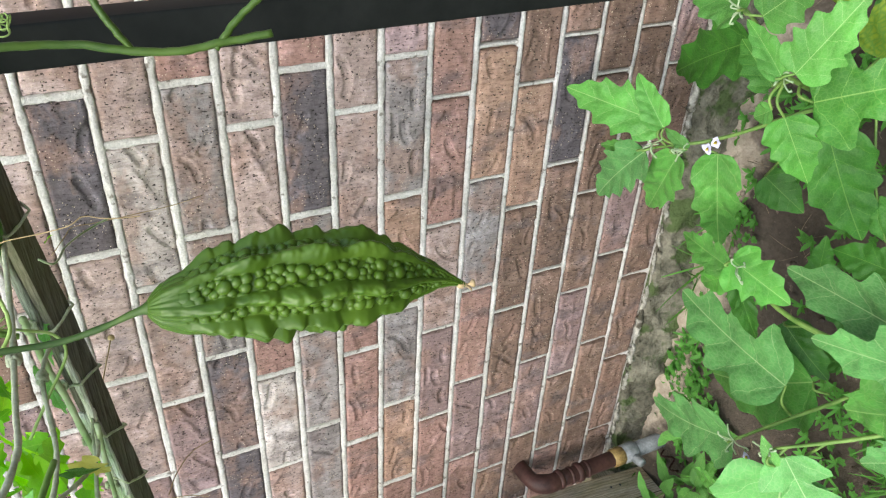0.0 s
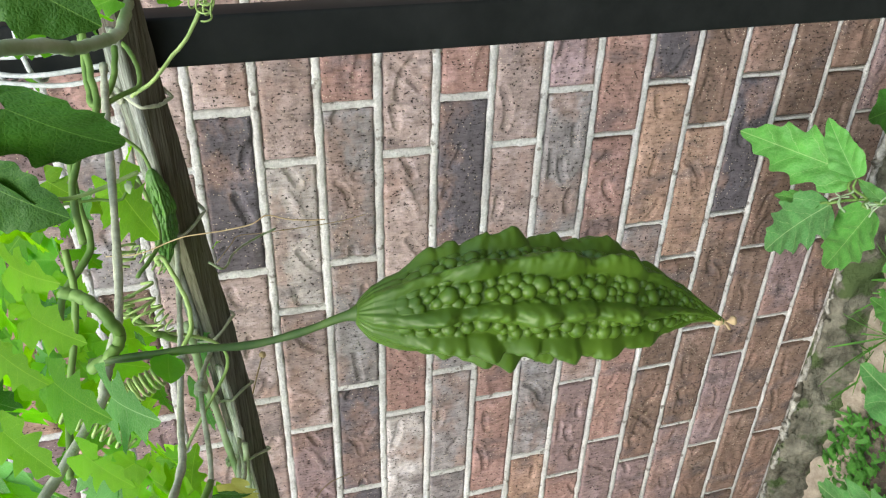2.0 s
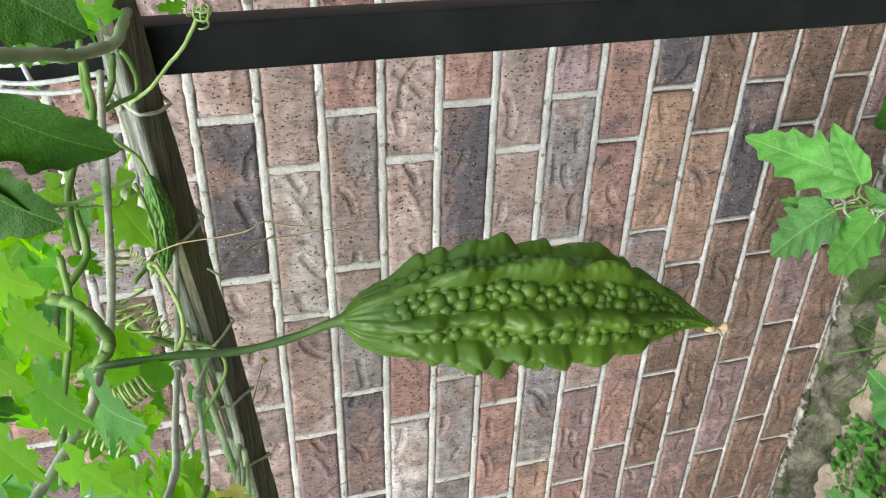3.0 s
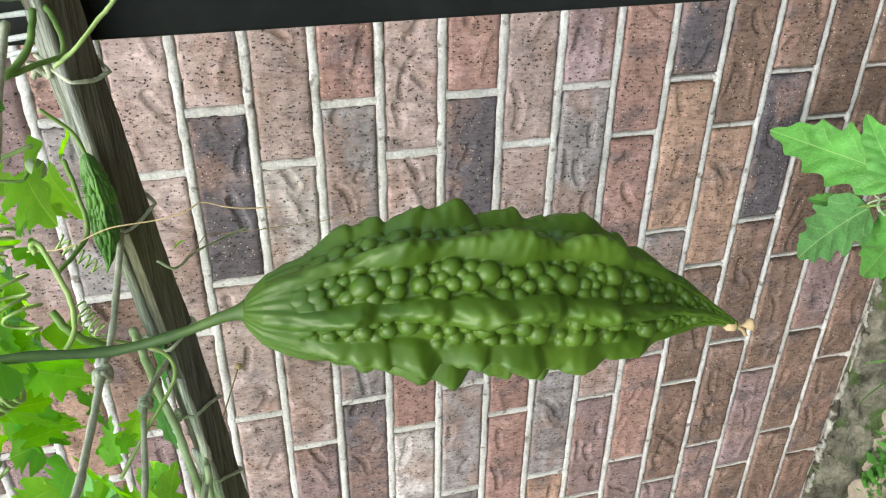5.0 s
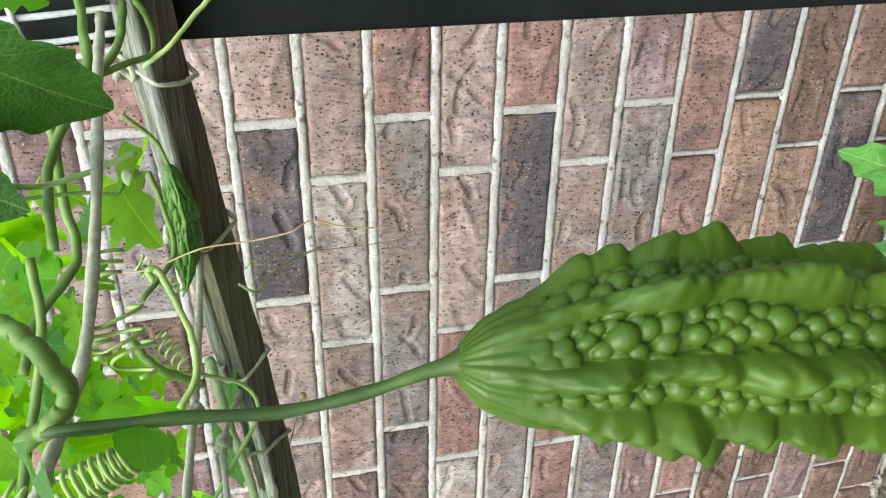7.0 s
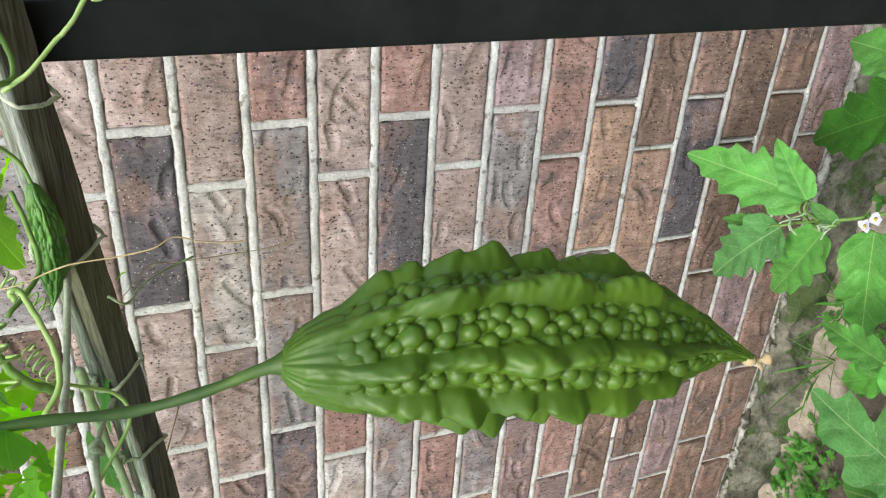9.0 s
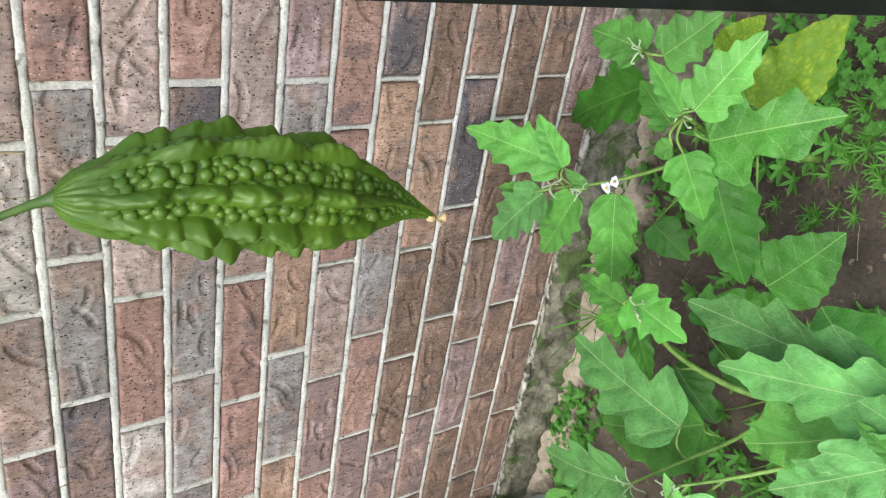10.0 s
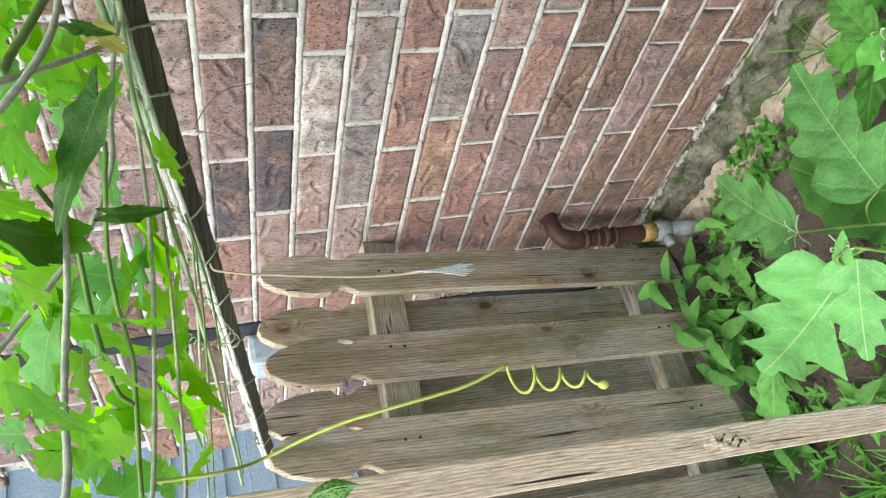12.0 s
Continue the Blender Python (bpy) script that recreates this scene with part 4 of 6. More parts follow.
plant_a, leaf_a = eggplant("bushy green eggplant with lilac flowers growing by the wall", (-0.02, -0.33, 0.0), [[(0.0, -0.32, 0.15), (0.03, -0.335, 0.27), (0.065, -0.346, 0.355)], [(-0.02, -0.28, 0.2), (-0.06, -0.24, 0.30), (-0.092, -0.18, 0.345)], [(0.02, -0.30, 0.2), (0.07, -0.28, 0.30), (0.113, -0.275, 0.358)]])
leaf_a((-0.059, -0.181, 0.343), (-0.057, -0.030, 0.401), 0.077, "l", teeth=4, depth=0.24)
leaf_a((-0.058, -0.192, 0.352), (-0.005, -0.134, 0.362), 0.039, "l", teeth=2, depth=0.12, cup=0.5)
leaf_a((-0.111, -0.148, 0.346), (-0.143, -0.058, 0.346), 0.024, "l", teeth=4, depth=0.2)
leaf_a((-0.105, -0.163, 0.346), (-0.242, -0.053, 0.335), 0.074, "s", teeth=4, depth=0.24)
leaf_a((-0.089, -0.211, 0.336), (-0.252, -0.108, 0.280), 0.062, "l", teeth=3, depth=0.18)
leaf_a((-0.070, -0.256, 0.318), (-0.252, -0.242, 0.250), 0.070, "l", teeth=3, depth=0.2)
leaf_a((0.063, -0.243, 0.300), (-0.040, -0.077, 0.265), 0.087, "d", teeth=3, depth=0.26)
leaf_a((0.113, -0.276, 0.358), (0.116, -0.174, 0.352), 0.063, "l", teeth=3, depth=0.18)
leaf_a((0.117, -0.309, 0.370), (0.172, -0.359, 0.370), 0.060, "l", teeth=3, depth=0.22)
leaf_a((0.069, -0.355, 0.372), (0.112, -0.292, 0.375), 0.031, "l", teeth=3, depth=0.12, cup=0.5)
leaf_a((0.046, -0.326, 0.345), (0.080, -0.265, 0.345), 0.046, "m", teeth=3, depth=0.2)
leaf_a((0.077, -0.366, 0.370), (0.166, -0.412, 0.370), 0.062, "l", teeth=4, depth=0.22)
leaf_a((0.053, -0.316, 0.170), (0.182, -0.385, 0.190), 0.088, "y", teeth=5, depth=0.08)
leaf_a((0.091, -0.238, 0.160), (0.155, -0.284, 0.180), 0.056, "y", teeth=4, depth=0.08)
leaf_a((0.042, -0.367, 0.330), (0.109, -0.480, 0.310), 0.108, "m", teeth=2, depth=0.42)
leaf_a((0.028, -0.362, 0.360), (-0.043, -0.394, 0.330), 0.057, "m", teeth=3, depth=0.16)
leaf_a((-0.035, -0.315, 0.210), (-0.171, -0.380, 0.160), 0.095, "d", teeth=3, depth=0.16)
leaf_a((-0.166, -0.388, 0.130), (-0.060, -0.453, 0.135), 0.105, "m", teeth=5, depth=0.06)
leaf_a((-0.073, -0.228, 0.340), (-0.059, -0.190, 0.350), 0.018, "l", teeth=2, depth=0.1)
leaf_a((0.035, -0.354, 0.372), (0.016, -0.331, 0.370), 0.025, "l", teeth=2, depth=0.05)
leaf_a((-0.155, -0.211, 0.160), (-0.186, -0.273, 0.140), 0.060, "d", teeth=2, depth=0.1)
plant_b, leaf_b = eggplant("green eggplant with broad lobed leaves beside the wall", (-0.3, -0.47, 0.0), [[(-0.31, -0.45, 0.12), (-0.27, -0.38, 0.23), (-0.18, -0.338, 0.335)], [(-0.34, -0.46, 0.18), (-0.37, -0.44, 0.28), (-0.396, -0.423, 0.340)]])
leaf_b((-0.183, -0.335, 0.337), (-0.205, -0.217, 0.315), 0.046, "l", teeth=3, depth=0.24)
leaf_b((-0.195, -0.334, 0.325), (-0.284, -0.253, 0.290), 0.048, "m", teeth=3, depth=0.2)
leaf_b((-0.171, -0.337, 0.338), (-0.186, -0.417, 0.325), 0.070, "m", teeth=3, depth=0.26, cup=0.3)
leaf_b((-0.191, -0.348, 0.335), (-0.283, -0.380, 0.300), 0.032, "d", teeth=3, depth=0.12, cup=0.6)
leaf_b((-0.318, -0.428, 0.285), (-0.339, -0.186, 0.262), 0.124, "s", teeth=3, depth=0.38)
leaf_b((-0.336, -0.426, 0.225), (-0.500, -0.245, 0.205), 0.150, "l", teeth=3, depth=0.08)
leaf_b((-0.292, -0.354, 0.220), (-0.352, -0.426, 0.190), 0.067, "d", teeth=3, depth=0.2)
leaf_b((-0.396, -0.423, 0.340), (-0.531, -0.224, 0.305), 0.105, "s", teeth=3, depth=0.36)
leaf_b((-0.656, -0.341, 0.200), (-0.709, -0.259, 0.180), 0.040, "l", teeth=2, depth=0.05)
plant_c, leaf_c = eggplant("tall eggplant with large silvery green lobed leaves", (-0.18, -0.66, 0.0), [[(-0.17, -0.65, 0.2), (-0.13, -0.66, 0.35), (-0.03, -0.712, 0.50)], [(-0.21, -0.62, 0.22), (-0.27, -0.55, 0.33), (-0.30, -0.507, 0.395)]])
leaf_c((-0.046, -0.654, 0.440), (-0.105, -0.425, 0.400), 0.076, "s", teeth=3, depth=0.3)
leaf_c((-0.024, -0.691, 0.475), (-0.110, -0.522, 0.465), 0.070, "s", teeth=3, depth=0.34)
leaf_c((-0.095, -0.649, 0.370), (-0.045, -0.552, 0.360), 0.118, "m", teeth=3, depth=0.08)
leaf_c((-0.065, -0.678, 0.440), (-0.237, -0.540, 0.380), 0.104, "l", teeth=3, depth=0.22, pucker=1.6)
leaf_c((-0.033, -0.720, 0.500), (-0.190, -0.618, 0.470), 0.074, "s", teeth=4, depth=0.2, pucker=1.5)
leaf_c((-0.026, -0.713, 0.510), (-0.033, -0.657, 0.500), 0.048, "s", teeth=3, depth=0.2)
leaf_c((-0.045, -0.708, 0.515), (-0.040, -0.665, 0.510), 0.016, "l", teeth=3, depth=0.2, cup=0.6)
leaf_c((-0.372, -0.500, 0.345), (-0.653, -0.512, 0.300), 0.168, "s", teeth=3, depth=0.5, palm=0.3)
leaf_c((-0.653, -0.490, 0.250), (-0.790, -0.574, 0.210), 0.049, "l", teeth=3, depth=0.25)
leaf_c((-0.314, -0.513, 0.380), (-0.420, -0.593, 0.340), 0.088, "s", teeth=3, depth=0.4)
leaf_c((-0.315, -0.518, 0.400), (-0.285, -0.497, 0.410), 0.019, "l", teeth=2, depth=0.1)

# Added low leaves; their dark green also stands in for deep shade underneath.
r5 = random.Random(77)
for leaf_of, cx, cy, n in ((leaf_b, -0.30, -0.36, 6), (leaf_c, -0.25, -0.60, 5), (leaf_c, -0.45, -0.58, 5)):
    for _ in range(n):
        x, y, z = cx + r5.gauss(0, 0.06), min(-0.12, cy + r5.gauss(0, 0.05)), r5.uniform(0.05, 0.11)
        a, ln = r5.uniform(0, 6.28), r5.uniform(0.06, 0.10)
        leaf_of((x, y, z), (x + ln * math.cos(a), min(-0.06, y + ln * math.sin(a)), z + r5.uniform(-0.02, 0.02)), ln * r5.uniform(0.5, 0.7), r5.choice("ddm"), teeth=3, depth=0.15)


# ---------------------------------------------------------------- weeds, litter and sand
def blade(bm, base, way, length, width, rise, layer, curl=0.25, steps=4):
    """One thin leaf with a fold along its middle."""
    way = Vector(way).normalized()
    side = way.cross(Vector((0, 0, 1))).normalized()
    rows = []
    for i in range(steps + 1):
        f = i / steps
        c = Vector(base) + way * (length * f) + Vector((0, 0, rise * length * (f - curl * f * f)))
        w = width * 0.5 * math.sin(math.pi * min(1, 0.12 + 0.88 * f)) ** 0.7 if i < steps else 0.0003
        rows.append([bm.verts.new(c - side * w + Vector((0, 0, 0.25 * w))), bm.verts.new(c), bm.verts.new(c + side * w + Vector((0, 0, 0.25 * w)))])
    for i in range(steps):
        for q in range(2):
            f = bm.faces.new((rows[i][q], rows[i + 1][q], rows[i + 1][q + 1], rows[i][q + 1]))
            for loop, (a, b) in zip(f.loops, ((i, q), (i + 1, q), (i + 1, q + 1), (i, q + 1))):
                loop[layer].uv = (a / steps, b / 2)


def stuff(name, bm, mat, label, category):
    return tagged(part(name, bm, mat), label, category, kind="stuff")


def rosettes(name, label, spots, per, length, width, rise, mat, seed):
    r4 = random.Random(seed)
    bm = bmesh.new()
    layer = bm.loops.layers.uv.verify()
    for x, y, spread, count in spots:
        for _ in range(count):
            cx, cy = x + r4.gauss(0, spread), min(-0.035, y + r4.gauss(0, spread * 0.8))
            z = r4.uniform(0.0, 0.03)
            turn = r4.uniform(0, 6.28)
            for q in range(per):
                a = turn + 6.283 * q / per + r4.uniform(-0.3, 0.3)
                blade(bm, (cx, cy, z), (math.cos(a), math.sin(a), 0), length * r4.uniform(0.6, 1.25), width * r4.uniform(0.7, 1.2), rise * r4.uniform(0.4, 1.3), layer)
    return stuff(name, bm, mat, label, "weeds")


def clover(spots, seed):
    r4 = random.Random(seed)
    bm = bmesh.new()
    layer = bm.loops.layers.uv.verify()
    for x, y, spread, count in spots:
        for _ in range(count):
            c = Vector((x + r4.gauss(0, spread), min(-0.04, y + r4.gauss(0, spread)), r4.uniform(0.018, 0.05)))
            turn, size = r4.uniform(0, 6.28), r4.uniform(0.006, 0.0105)
            for q in range(3):
                a = turn + 2.094 * q
                for o in (-0.38, 0.38):
                    blade(bm, c, (math.cos(a + o), math.sin(a + o), 0), size, size * 0.75, r4.uniform(-0.1, 0.3), layer, 0.4, 3)
            blade(bm, (c.x + r4.uniform(-0.01, 0.01), c.y, 0.0), (0.15, 0.1, 1), c.z, 0.0012, 0.0, layer, 0, 2)
    return stuff("clover", bm, WEED, "small three-leaved clover over the soil", "clover")


GRASS = leaf_material("grass_blade", (0.09, 0.27, 0.03), (0.9, 1.0, 0.3), (0.2, 0.36, 0.08), 0.5, 0.25, 2.0)
rosettes("bedstraw", "narrow-leaved green weeds on the soil", [(0.03, -0.35, 0.035, 18), (0.0, -0.42, 0.03, 12), (-0.09, -0.33, 0.03, 12), (0.09, -0.40, 0.03, 8), (-0.02, -0.46, 0.02, 3)], 10, 0.017, 0.0026, 0.8, GRASS, 1)
clover([(0.13, -0.31, 0.035, 70), (0.10, -0.40, 0.035, 60), (0.15, -0.45, 0.03, 40), (-0.68, -0.08, 0.03, 40), (-0.78, -0.10, 0.04, 50), (-0.55, -0.10, 0.03, 24), (-0.35, -0.08, 0.03, 20), (-0.6, -0.45, 0.05, 30), (-0.4, -0.5, 0.05, 24), (-0.29, -0.31, 0.03, 20), (-0.24, -0.36, 0.02, 12), (-0.02, -0.5, 0.02, 8)], 2)
rosettes("footing_weeds", "low green weeds along the footing", [(-0.70, -0.07, 0.045, 34), (-0.82, -0.09, 0.05, 34), (-0.58, -0.09, 0.04, 18), (-0.40, -0.06, 0.05, 12), (-0.15, -0.07, 0.06, 30), (0.1, -0.07, 0.06, 20), (-0.30, -0.06, 0.04, 14)], 6, 0.018, 0.008, 0.9, WEED, 3)
rosettes("bed_weeds", "scattered small weeds under the eggplants", [(-0.45, -0.45, 0.10, 40), (-0.30, -0.52, 0.08, 26), (-0.62, -0.40, 0.10, 30), (-0.75, -0.60, 0.10, 40), (-0.9, -0.45, 0.1, 30), (-0.55, -0.7, 0.12, 30), (-0.1, -0.2, 0.07, 40), (0.05, -0.25, 0.06, 30)], 6, 0.022, 0.007, 0.9, WEED, 4)
rosettes("grass_tufts", "thin grass tufts between bed and fence", [(-0.95, -0.60, 0.06, 9), (-0.42, -0.56, 0.06, 34), (-0.55, -0.55, 0.05, 16), (-0.80, -0.72, 0.09, 9), (-1.2, -0.3, 0.12, 40), (-1.2, -0.6, 0.12, 40), (-1.15, -0.1, 0.05, 20), (-0.5, -0.05, 0.03, 4), (-1.05, -0.5, 0.05, 14), (-0.35, -0.055, 0.02, 4), (-0.9, -0.3, 0.05, 10)], 8, 0.06, 0.0035, 1.6, GRASS, 5)


def litter():
    r4 = random.Random(8)
    bm = bmesh.new()
    for _ in range(240):
        x, y = r4.uniform(-1.0, 0.25), r4.uniform(-0.75, -0.05)
        a, ln = r4.uniform(0, 6.28), r4.uniform(0.008, 0.05)
        p = Vector((x, y, 0.008 + 0.03 * max(0, 1 + y / 0.16)))
        d = Vector((math.cos(a), math.sin(a), r4.uniform(-0.05, 0.12)))
        tube(bm, [p, p + d * ln * 0.5 + Vector((0, 0, 0.002)), p + d * ln], r4.uniform(0.0003, 0.0007), 4)
    stuff("twigs", bm, TWIG, "dry twigs and straw lying on the soil", "litter")
    bm = bmesh.new()
    for _ in range(420):
        x, y = r4.uniform(-1.0, 0.3), r4.uniform(-0.8, -0.04)
        s = r4.uniform(0.0012, 0.006)
        out = bmesh.ops.create_icosphere(bm, subdivisions=1, radius=s, matrix=pose(x, y, 0.006 + 0.03 * max(0, 1 + y / 0.16), 0, 0, r4.uniform(0, 360)))
        for v in out["verts"]:
            v.co += Vector((r4.uniform(-1, 1), r4.uniform(-1, 1), r4.uniform(-1, 0.5))) * s * 0.3
    crumbs = bmesh.new()
    for _ in range(110):
        x, s = r4.uniform(-1.0, 0.3), 0.0045 * r4.random() ** 2.5 + 0.0006
        out = bmesh.ops.create_icosphere(crumbs, subdivisions=1, radius=s, matrix=pose(x, r4.uniform(-0.022, -0.006), 0.113 + r4.uniform(-0.010, 0.004), 0, 0, r4.uniform(0, 360)))
        for v in out["verts"]:
            v.co += Vector((r4.uniform(-1, 1), r4.uniform(-1, 1), r4.uniform(-1, 0.5))) * s * 0.35
    stuff("mortar_crumbs", crumbs, CONCRETE, "grey crumbs of old mortar along the footing", "rubble")
    stuff("crumbs", bm, SOIL, "small soil crumbs and pebbles", "soil")


litter()


def broad_weed(root, height, seed, n=9, size=0.05):
    """A young weed with paired lance-shaped leaves up a thin stem."""
    r4 = random.Random(seed)
    root = Vector(root)
    lean = Vector((r4.uniform(-0.2, 0.3), r4.uniform(-0.25, 0.15), 1)) * height
    t = thing("leafy_weed", "young leafy weed with pointed light green leaves by the fence", "weed", root, "weeds by the fence")
    path = spline([root, root + lean * 0.5 + Vector((0.008, 0, 0)), root + lean], 10)
    part("stem", tube(bmesh.new(), path, lambda f: 0.0019 * (1 - 0.5 * f), 6), STEM, t)
    for i in range(n):
        f = 0.25 + 0.75 * i / (n - 1)
        p = path[min(9, int(f * 9))]
        a = i * 2.4 + r4.uniform(-0.4, 0.4)
        ln = size * r4.uniform(0.65, 1.2)
        add_leaf(t, p, p + Vector((math.cos(a) * ln, math.sin(a) * ln, ln * r4.uniform(-0.15, 0.35))), ln * 0.38, WEED_LIGHT, seed * 31 + i, (0.1, -0.2, 1), teeth=0, depth=0.0, droop=0.15, n=12, nv=6, pucker=0.3)
    return t


for i, (x, y, h) in enumerate(((-0.93, -0.16, 0.17), (-0.95, -0.24, 0.15), (-0.92, -0.32, 0.13), (-0.97, -0.38, 0.14), (-0.86, -0.20, 0.10), (-0.80, -0.13, 0.09), (-0.88, -0.42, 0.12), (-0.95, -0.52, 0.08), (-0.76, -0.17, 0.07), (-0.82, -0.30, 0.10), (-0.70, -0.55, 0.12), (-0.62, -0.62, 0.10), (-0.90, -0.68, 0.09))):
    broad_weed((x, y, 0.0), h, i + 3, 11, 0.072 if i < 5 else 0.055)


def flower(at, seed):
    r4 = random.Random(seed)
    t = thing("eggplant_flower", "pale lilac eggplant flower between the leaves", "flower", at)
    for q in range(5):
        a = 6.283 * q / 5
        p = Vector(at)
        add_leaf(t, p, p + Vector((math.cos(a) * 0.0075, math.sin(a) * 0.0075, r4.uniform(-0.002, 0.005))), 0.008, PETAL, seed + q, (0.1, -0.4, 1), "petal", teeth=0, depth=0.0, n=6, nv=4, pucker=0.0)
    part("anthers", tube(bmesh.new(), [Vector(at), Vector(at) + Vector((0.001, -0.003, 0.006))], lambda f: 0.0022 - 0.001 * f, 7), VINE_YELLOW_BUD, t, "yellow anther cone")
    return t


VINE_YELLOW_BUD = plant_material("yellow_anther", (0.5, 0.36, 0.04), (0.7, 0.55, 0.08), 0.6)
flower((-0.056, -0.263, 0.345), 40)
flower((-0.046, -0.268, 0.340), 50)
flower((-0.431, -0.531, 0.31), 60)
flower((-0.446, -0.424, 0.30), 70)


def bud_cluster(plant, at, seed, n=5):
    """Felted calyces and curling young shoots at a joint."""
    r4 = random.Random(seed)
    for _ in range(n):
        a = Vector((r4.uniform(-1, 1), r4.uniform(-1, 1), r4.uniform(0.0, 0.8))).normalized()
        p = Vector(at)
        q = p + a * r4.uniform(0.010, 0.022)
        part("shoot", tube(bmesh.new(), spline([p, p.lerp(q, 0.5) + Vector((0, 0, 0.003)), q, q + Vector((r4.uniform(-1, 1), r4.uniform(-1, 1), -0.4)) * 0.004], 12), lambda f: 0.0009 + 0.0012 * max(0, f - 0.55), 6), FELT, plant, "pale felted shoot")


for plant, at, k in ((plant_a, (-0.088, -0.177, 0.350), 1), (plant_a, (0.067, -0.347, 0.360), 2), (plant_a, (0.113, -0.273, 0.362), 3), (plant_a, (-0.075, -0.225, 0.342), 8), (plant_b, (-0.172, -0.350, 0.342), 4), (plant_b, (-0.395, -0.425, 0.342), 5), (plant_c, (-0.30, -0.507, 0.398), 6), (plant_c, (-0.030, -0.714, 0.505), 7)):
    bud_cluster(plant, at, k, 6)


# ---------------------------------------------------------------- vines on the trellis
VINE_BRIGHT = leaf_material("young_vine_leaf", (0.17, 0.42, 0.012), (1.8, 1.8, 0.22), (0.32, 0.52, 0.08), 0.5, 0.65, 5.0)
# Sheen on the upper faces, put into a paler, bluer base colour.
VINE_PALE = leaf_material("sheen_vine_leaf", (0.12, 0.33, 0.07), (1.4, 1.5, 0.4), (0.36, 0.50, 0.28), 0.55, 0.35, 5.0)
VINE_YELLOW = leaf_material("yellow_vine_leaf", (0.40, 0.40, 0.10), (1.3, 1.2, 0.4), (0.45, 0.45, 0.15), 0.6, 0.4, 5.0)
# Mature leaves; the shade on their undersides is worked into this deeper green.
VINE_DARK = leaf_material("mature_shaded_leaf", (0.030, 0.105, 0.006), (1.2, 1.3, 0.4), (0.16, 0.30, 0.06), 0.45, 0.18, 5.0)
VINE_TONES = {"D": VINE_DARK, "V": VINE_LEAF, "B": VINE_BRIGHT, "P": VINE_PALE, "Y": VINE_YELLOW}
vine = thing("bitter_melon_vine", "bitter melon vine with bright lobed leaves over the trellis", "vine", (-0.1, -0.5, 1.06))
vine_count = [0]
OLD_TENDRIL = plant_material("yellowing_tendril", (0.28, 0.35, 0.06), (0.46, 0.52, 0.13), 0.6)


def vine_line(name, points, radius, mat, wobble=0.12, label=""):
    vine_count[0] += 1
    n = max(12, 7 * len(points))
    k = vine_count[0]
    path = [p + 0.35 * radius * noise.noise_vector((i * 0.5, k, 0)) for i, p in enumerate(spline(points, n))]
    return part(name, tube(bmesh.new(), path, radius, 8, wobble, k), mat, vine, label)


def twine(points, radius):
    vine_count[0] += 1
    a, b = Vector(points[-2]), Vector(points[-1])
    way = (b - a).normalized()
    points = [*points, b + way * 0.04 + Vector((0, 0, 0.012)), b + way * 0.10 + Vector((0, 0, 0.05))]
    ob = part("trellis_string", tube(bmesh.new(), spline(points, 9 * len(points)), 0.78 * radius, 8, 0.3, vine_count[0]), TWINE)
    return tagged(ob, "bleached grey twine stretched across the trellis", "twine", "trellis strings")


def stem(points, radius):
    return vine_line("stem", points, 0.72 * radius, STEM, 0.05)


def pale(points, radius):
    return vine_line("old_stem", points, radius, PALESTEM, 0.2, "pale old vine stem")


def thread(points, radius):
    return vine_line("dry_tendril", points, 0.65 * radius, DRY, 0.1, "dry straw-coloured tendril")


def tendril(points, radius):
    return vine_line("tendril", points, radius, TENDRIL)


def coil(a, b, radius, turns, thick, mat=None, taper=0.3):
    """A springy tendril wound from a to b."""
    a, b = Vector(a), Vector(b)
    d = (b - a)
    side = d.cross(Vector((0.2, 0.5, 1))).normalized()
    other = d.normalized().cross(side)
    n = int(turns * 14)
    path = [a + d * (i / n) + radius * (1 - taper * i / n) * (math.cos(2 * math.pi * turns * i / n) * side + math.sin(2 * math.pi * turns * i / n) * other) for i in range(n + 1)]
    vine_count[0] += 1
    return part("coiled_tendril", tube(bmesh.new(), path, 0.62 * thick, 6), mat or TENDRIL, vine)


def vine_leaf(base, tip, width, tone):
    vine_count[0] += 1
    r3 = random.Random(vine_count[0])
    length = (Vector(tip) - Vector(base)).length
    up = (r3.uniform(0.0, 0.6), r3.uniform(-1.0, -0.3), r3.uniform(0.3, 1.0))
    tip = Vector(base).lerp(Vector(tip), 0.88)
    width *= 0.88
    add_leaf(vine, base, tip, width, VINE_TONES[tone], vine_count[0] + 300, up, teeth=3, depth=0.14 if tone == "D" else 0.42, palm=0.9, droop=0.16, cup=0.22, wave=0.03, n=30, nv=12, pucker=0.5)


twine([(0.085, -0.420, 1.056), (0.071, -0.479, 1.056), (0.075, -0.514, 1.055), (0.074, -0.553, 1.055), (0.081, -0.588, 1.054)], 0.0019)
twine([(0.195, -0.469, 1.068), (0.182, -0.497, 1.067), (0.162, -0.536, 1.065), (0.149, -0.576, 1.063), (0.143, -0.593, 1.065), (0.142, -0.608, 1.066), (0.140, -0.617, 1.068)], 0.0019)
twine([(0.005, -0.415, 1.048), (0.019, -0.467, 1.053), (0.014, -0.526, 1.050)], 0.0018)
twine([(-0.085, -0.408, 1.040), (-0.055, -0.465, 1.038)], 0.0018)
twine([(-0.079, -0.404, 1.040), (-0.100, -0.475, 1.047), (-0.106, -0.510, 1.049)], 0.0018)
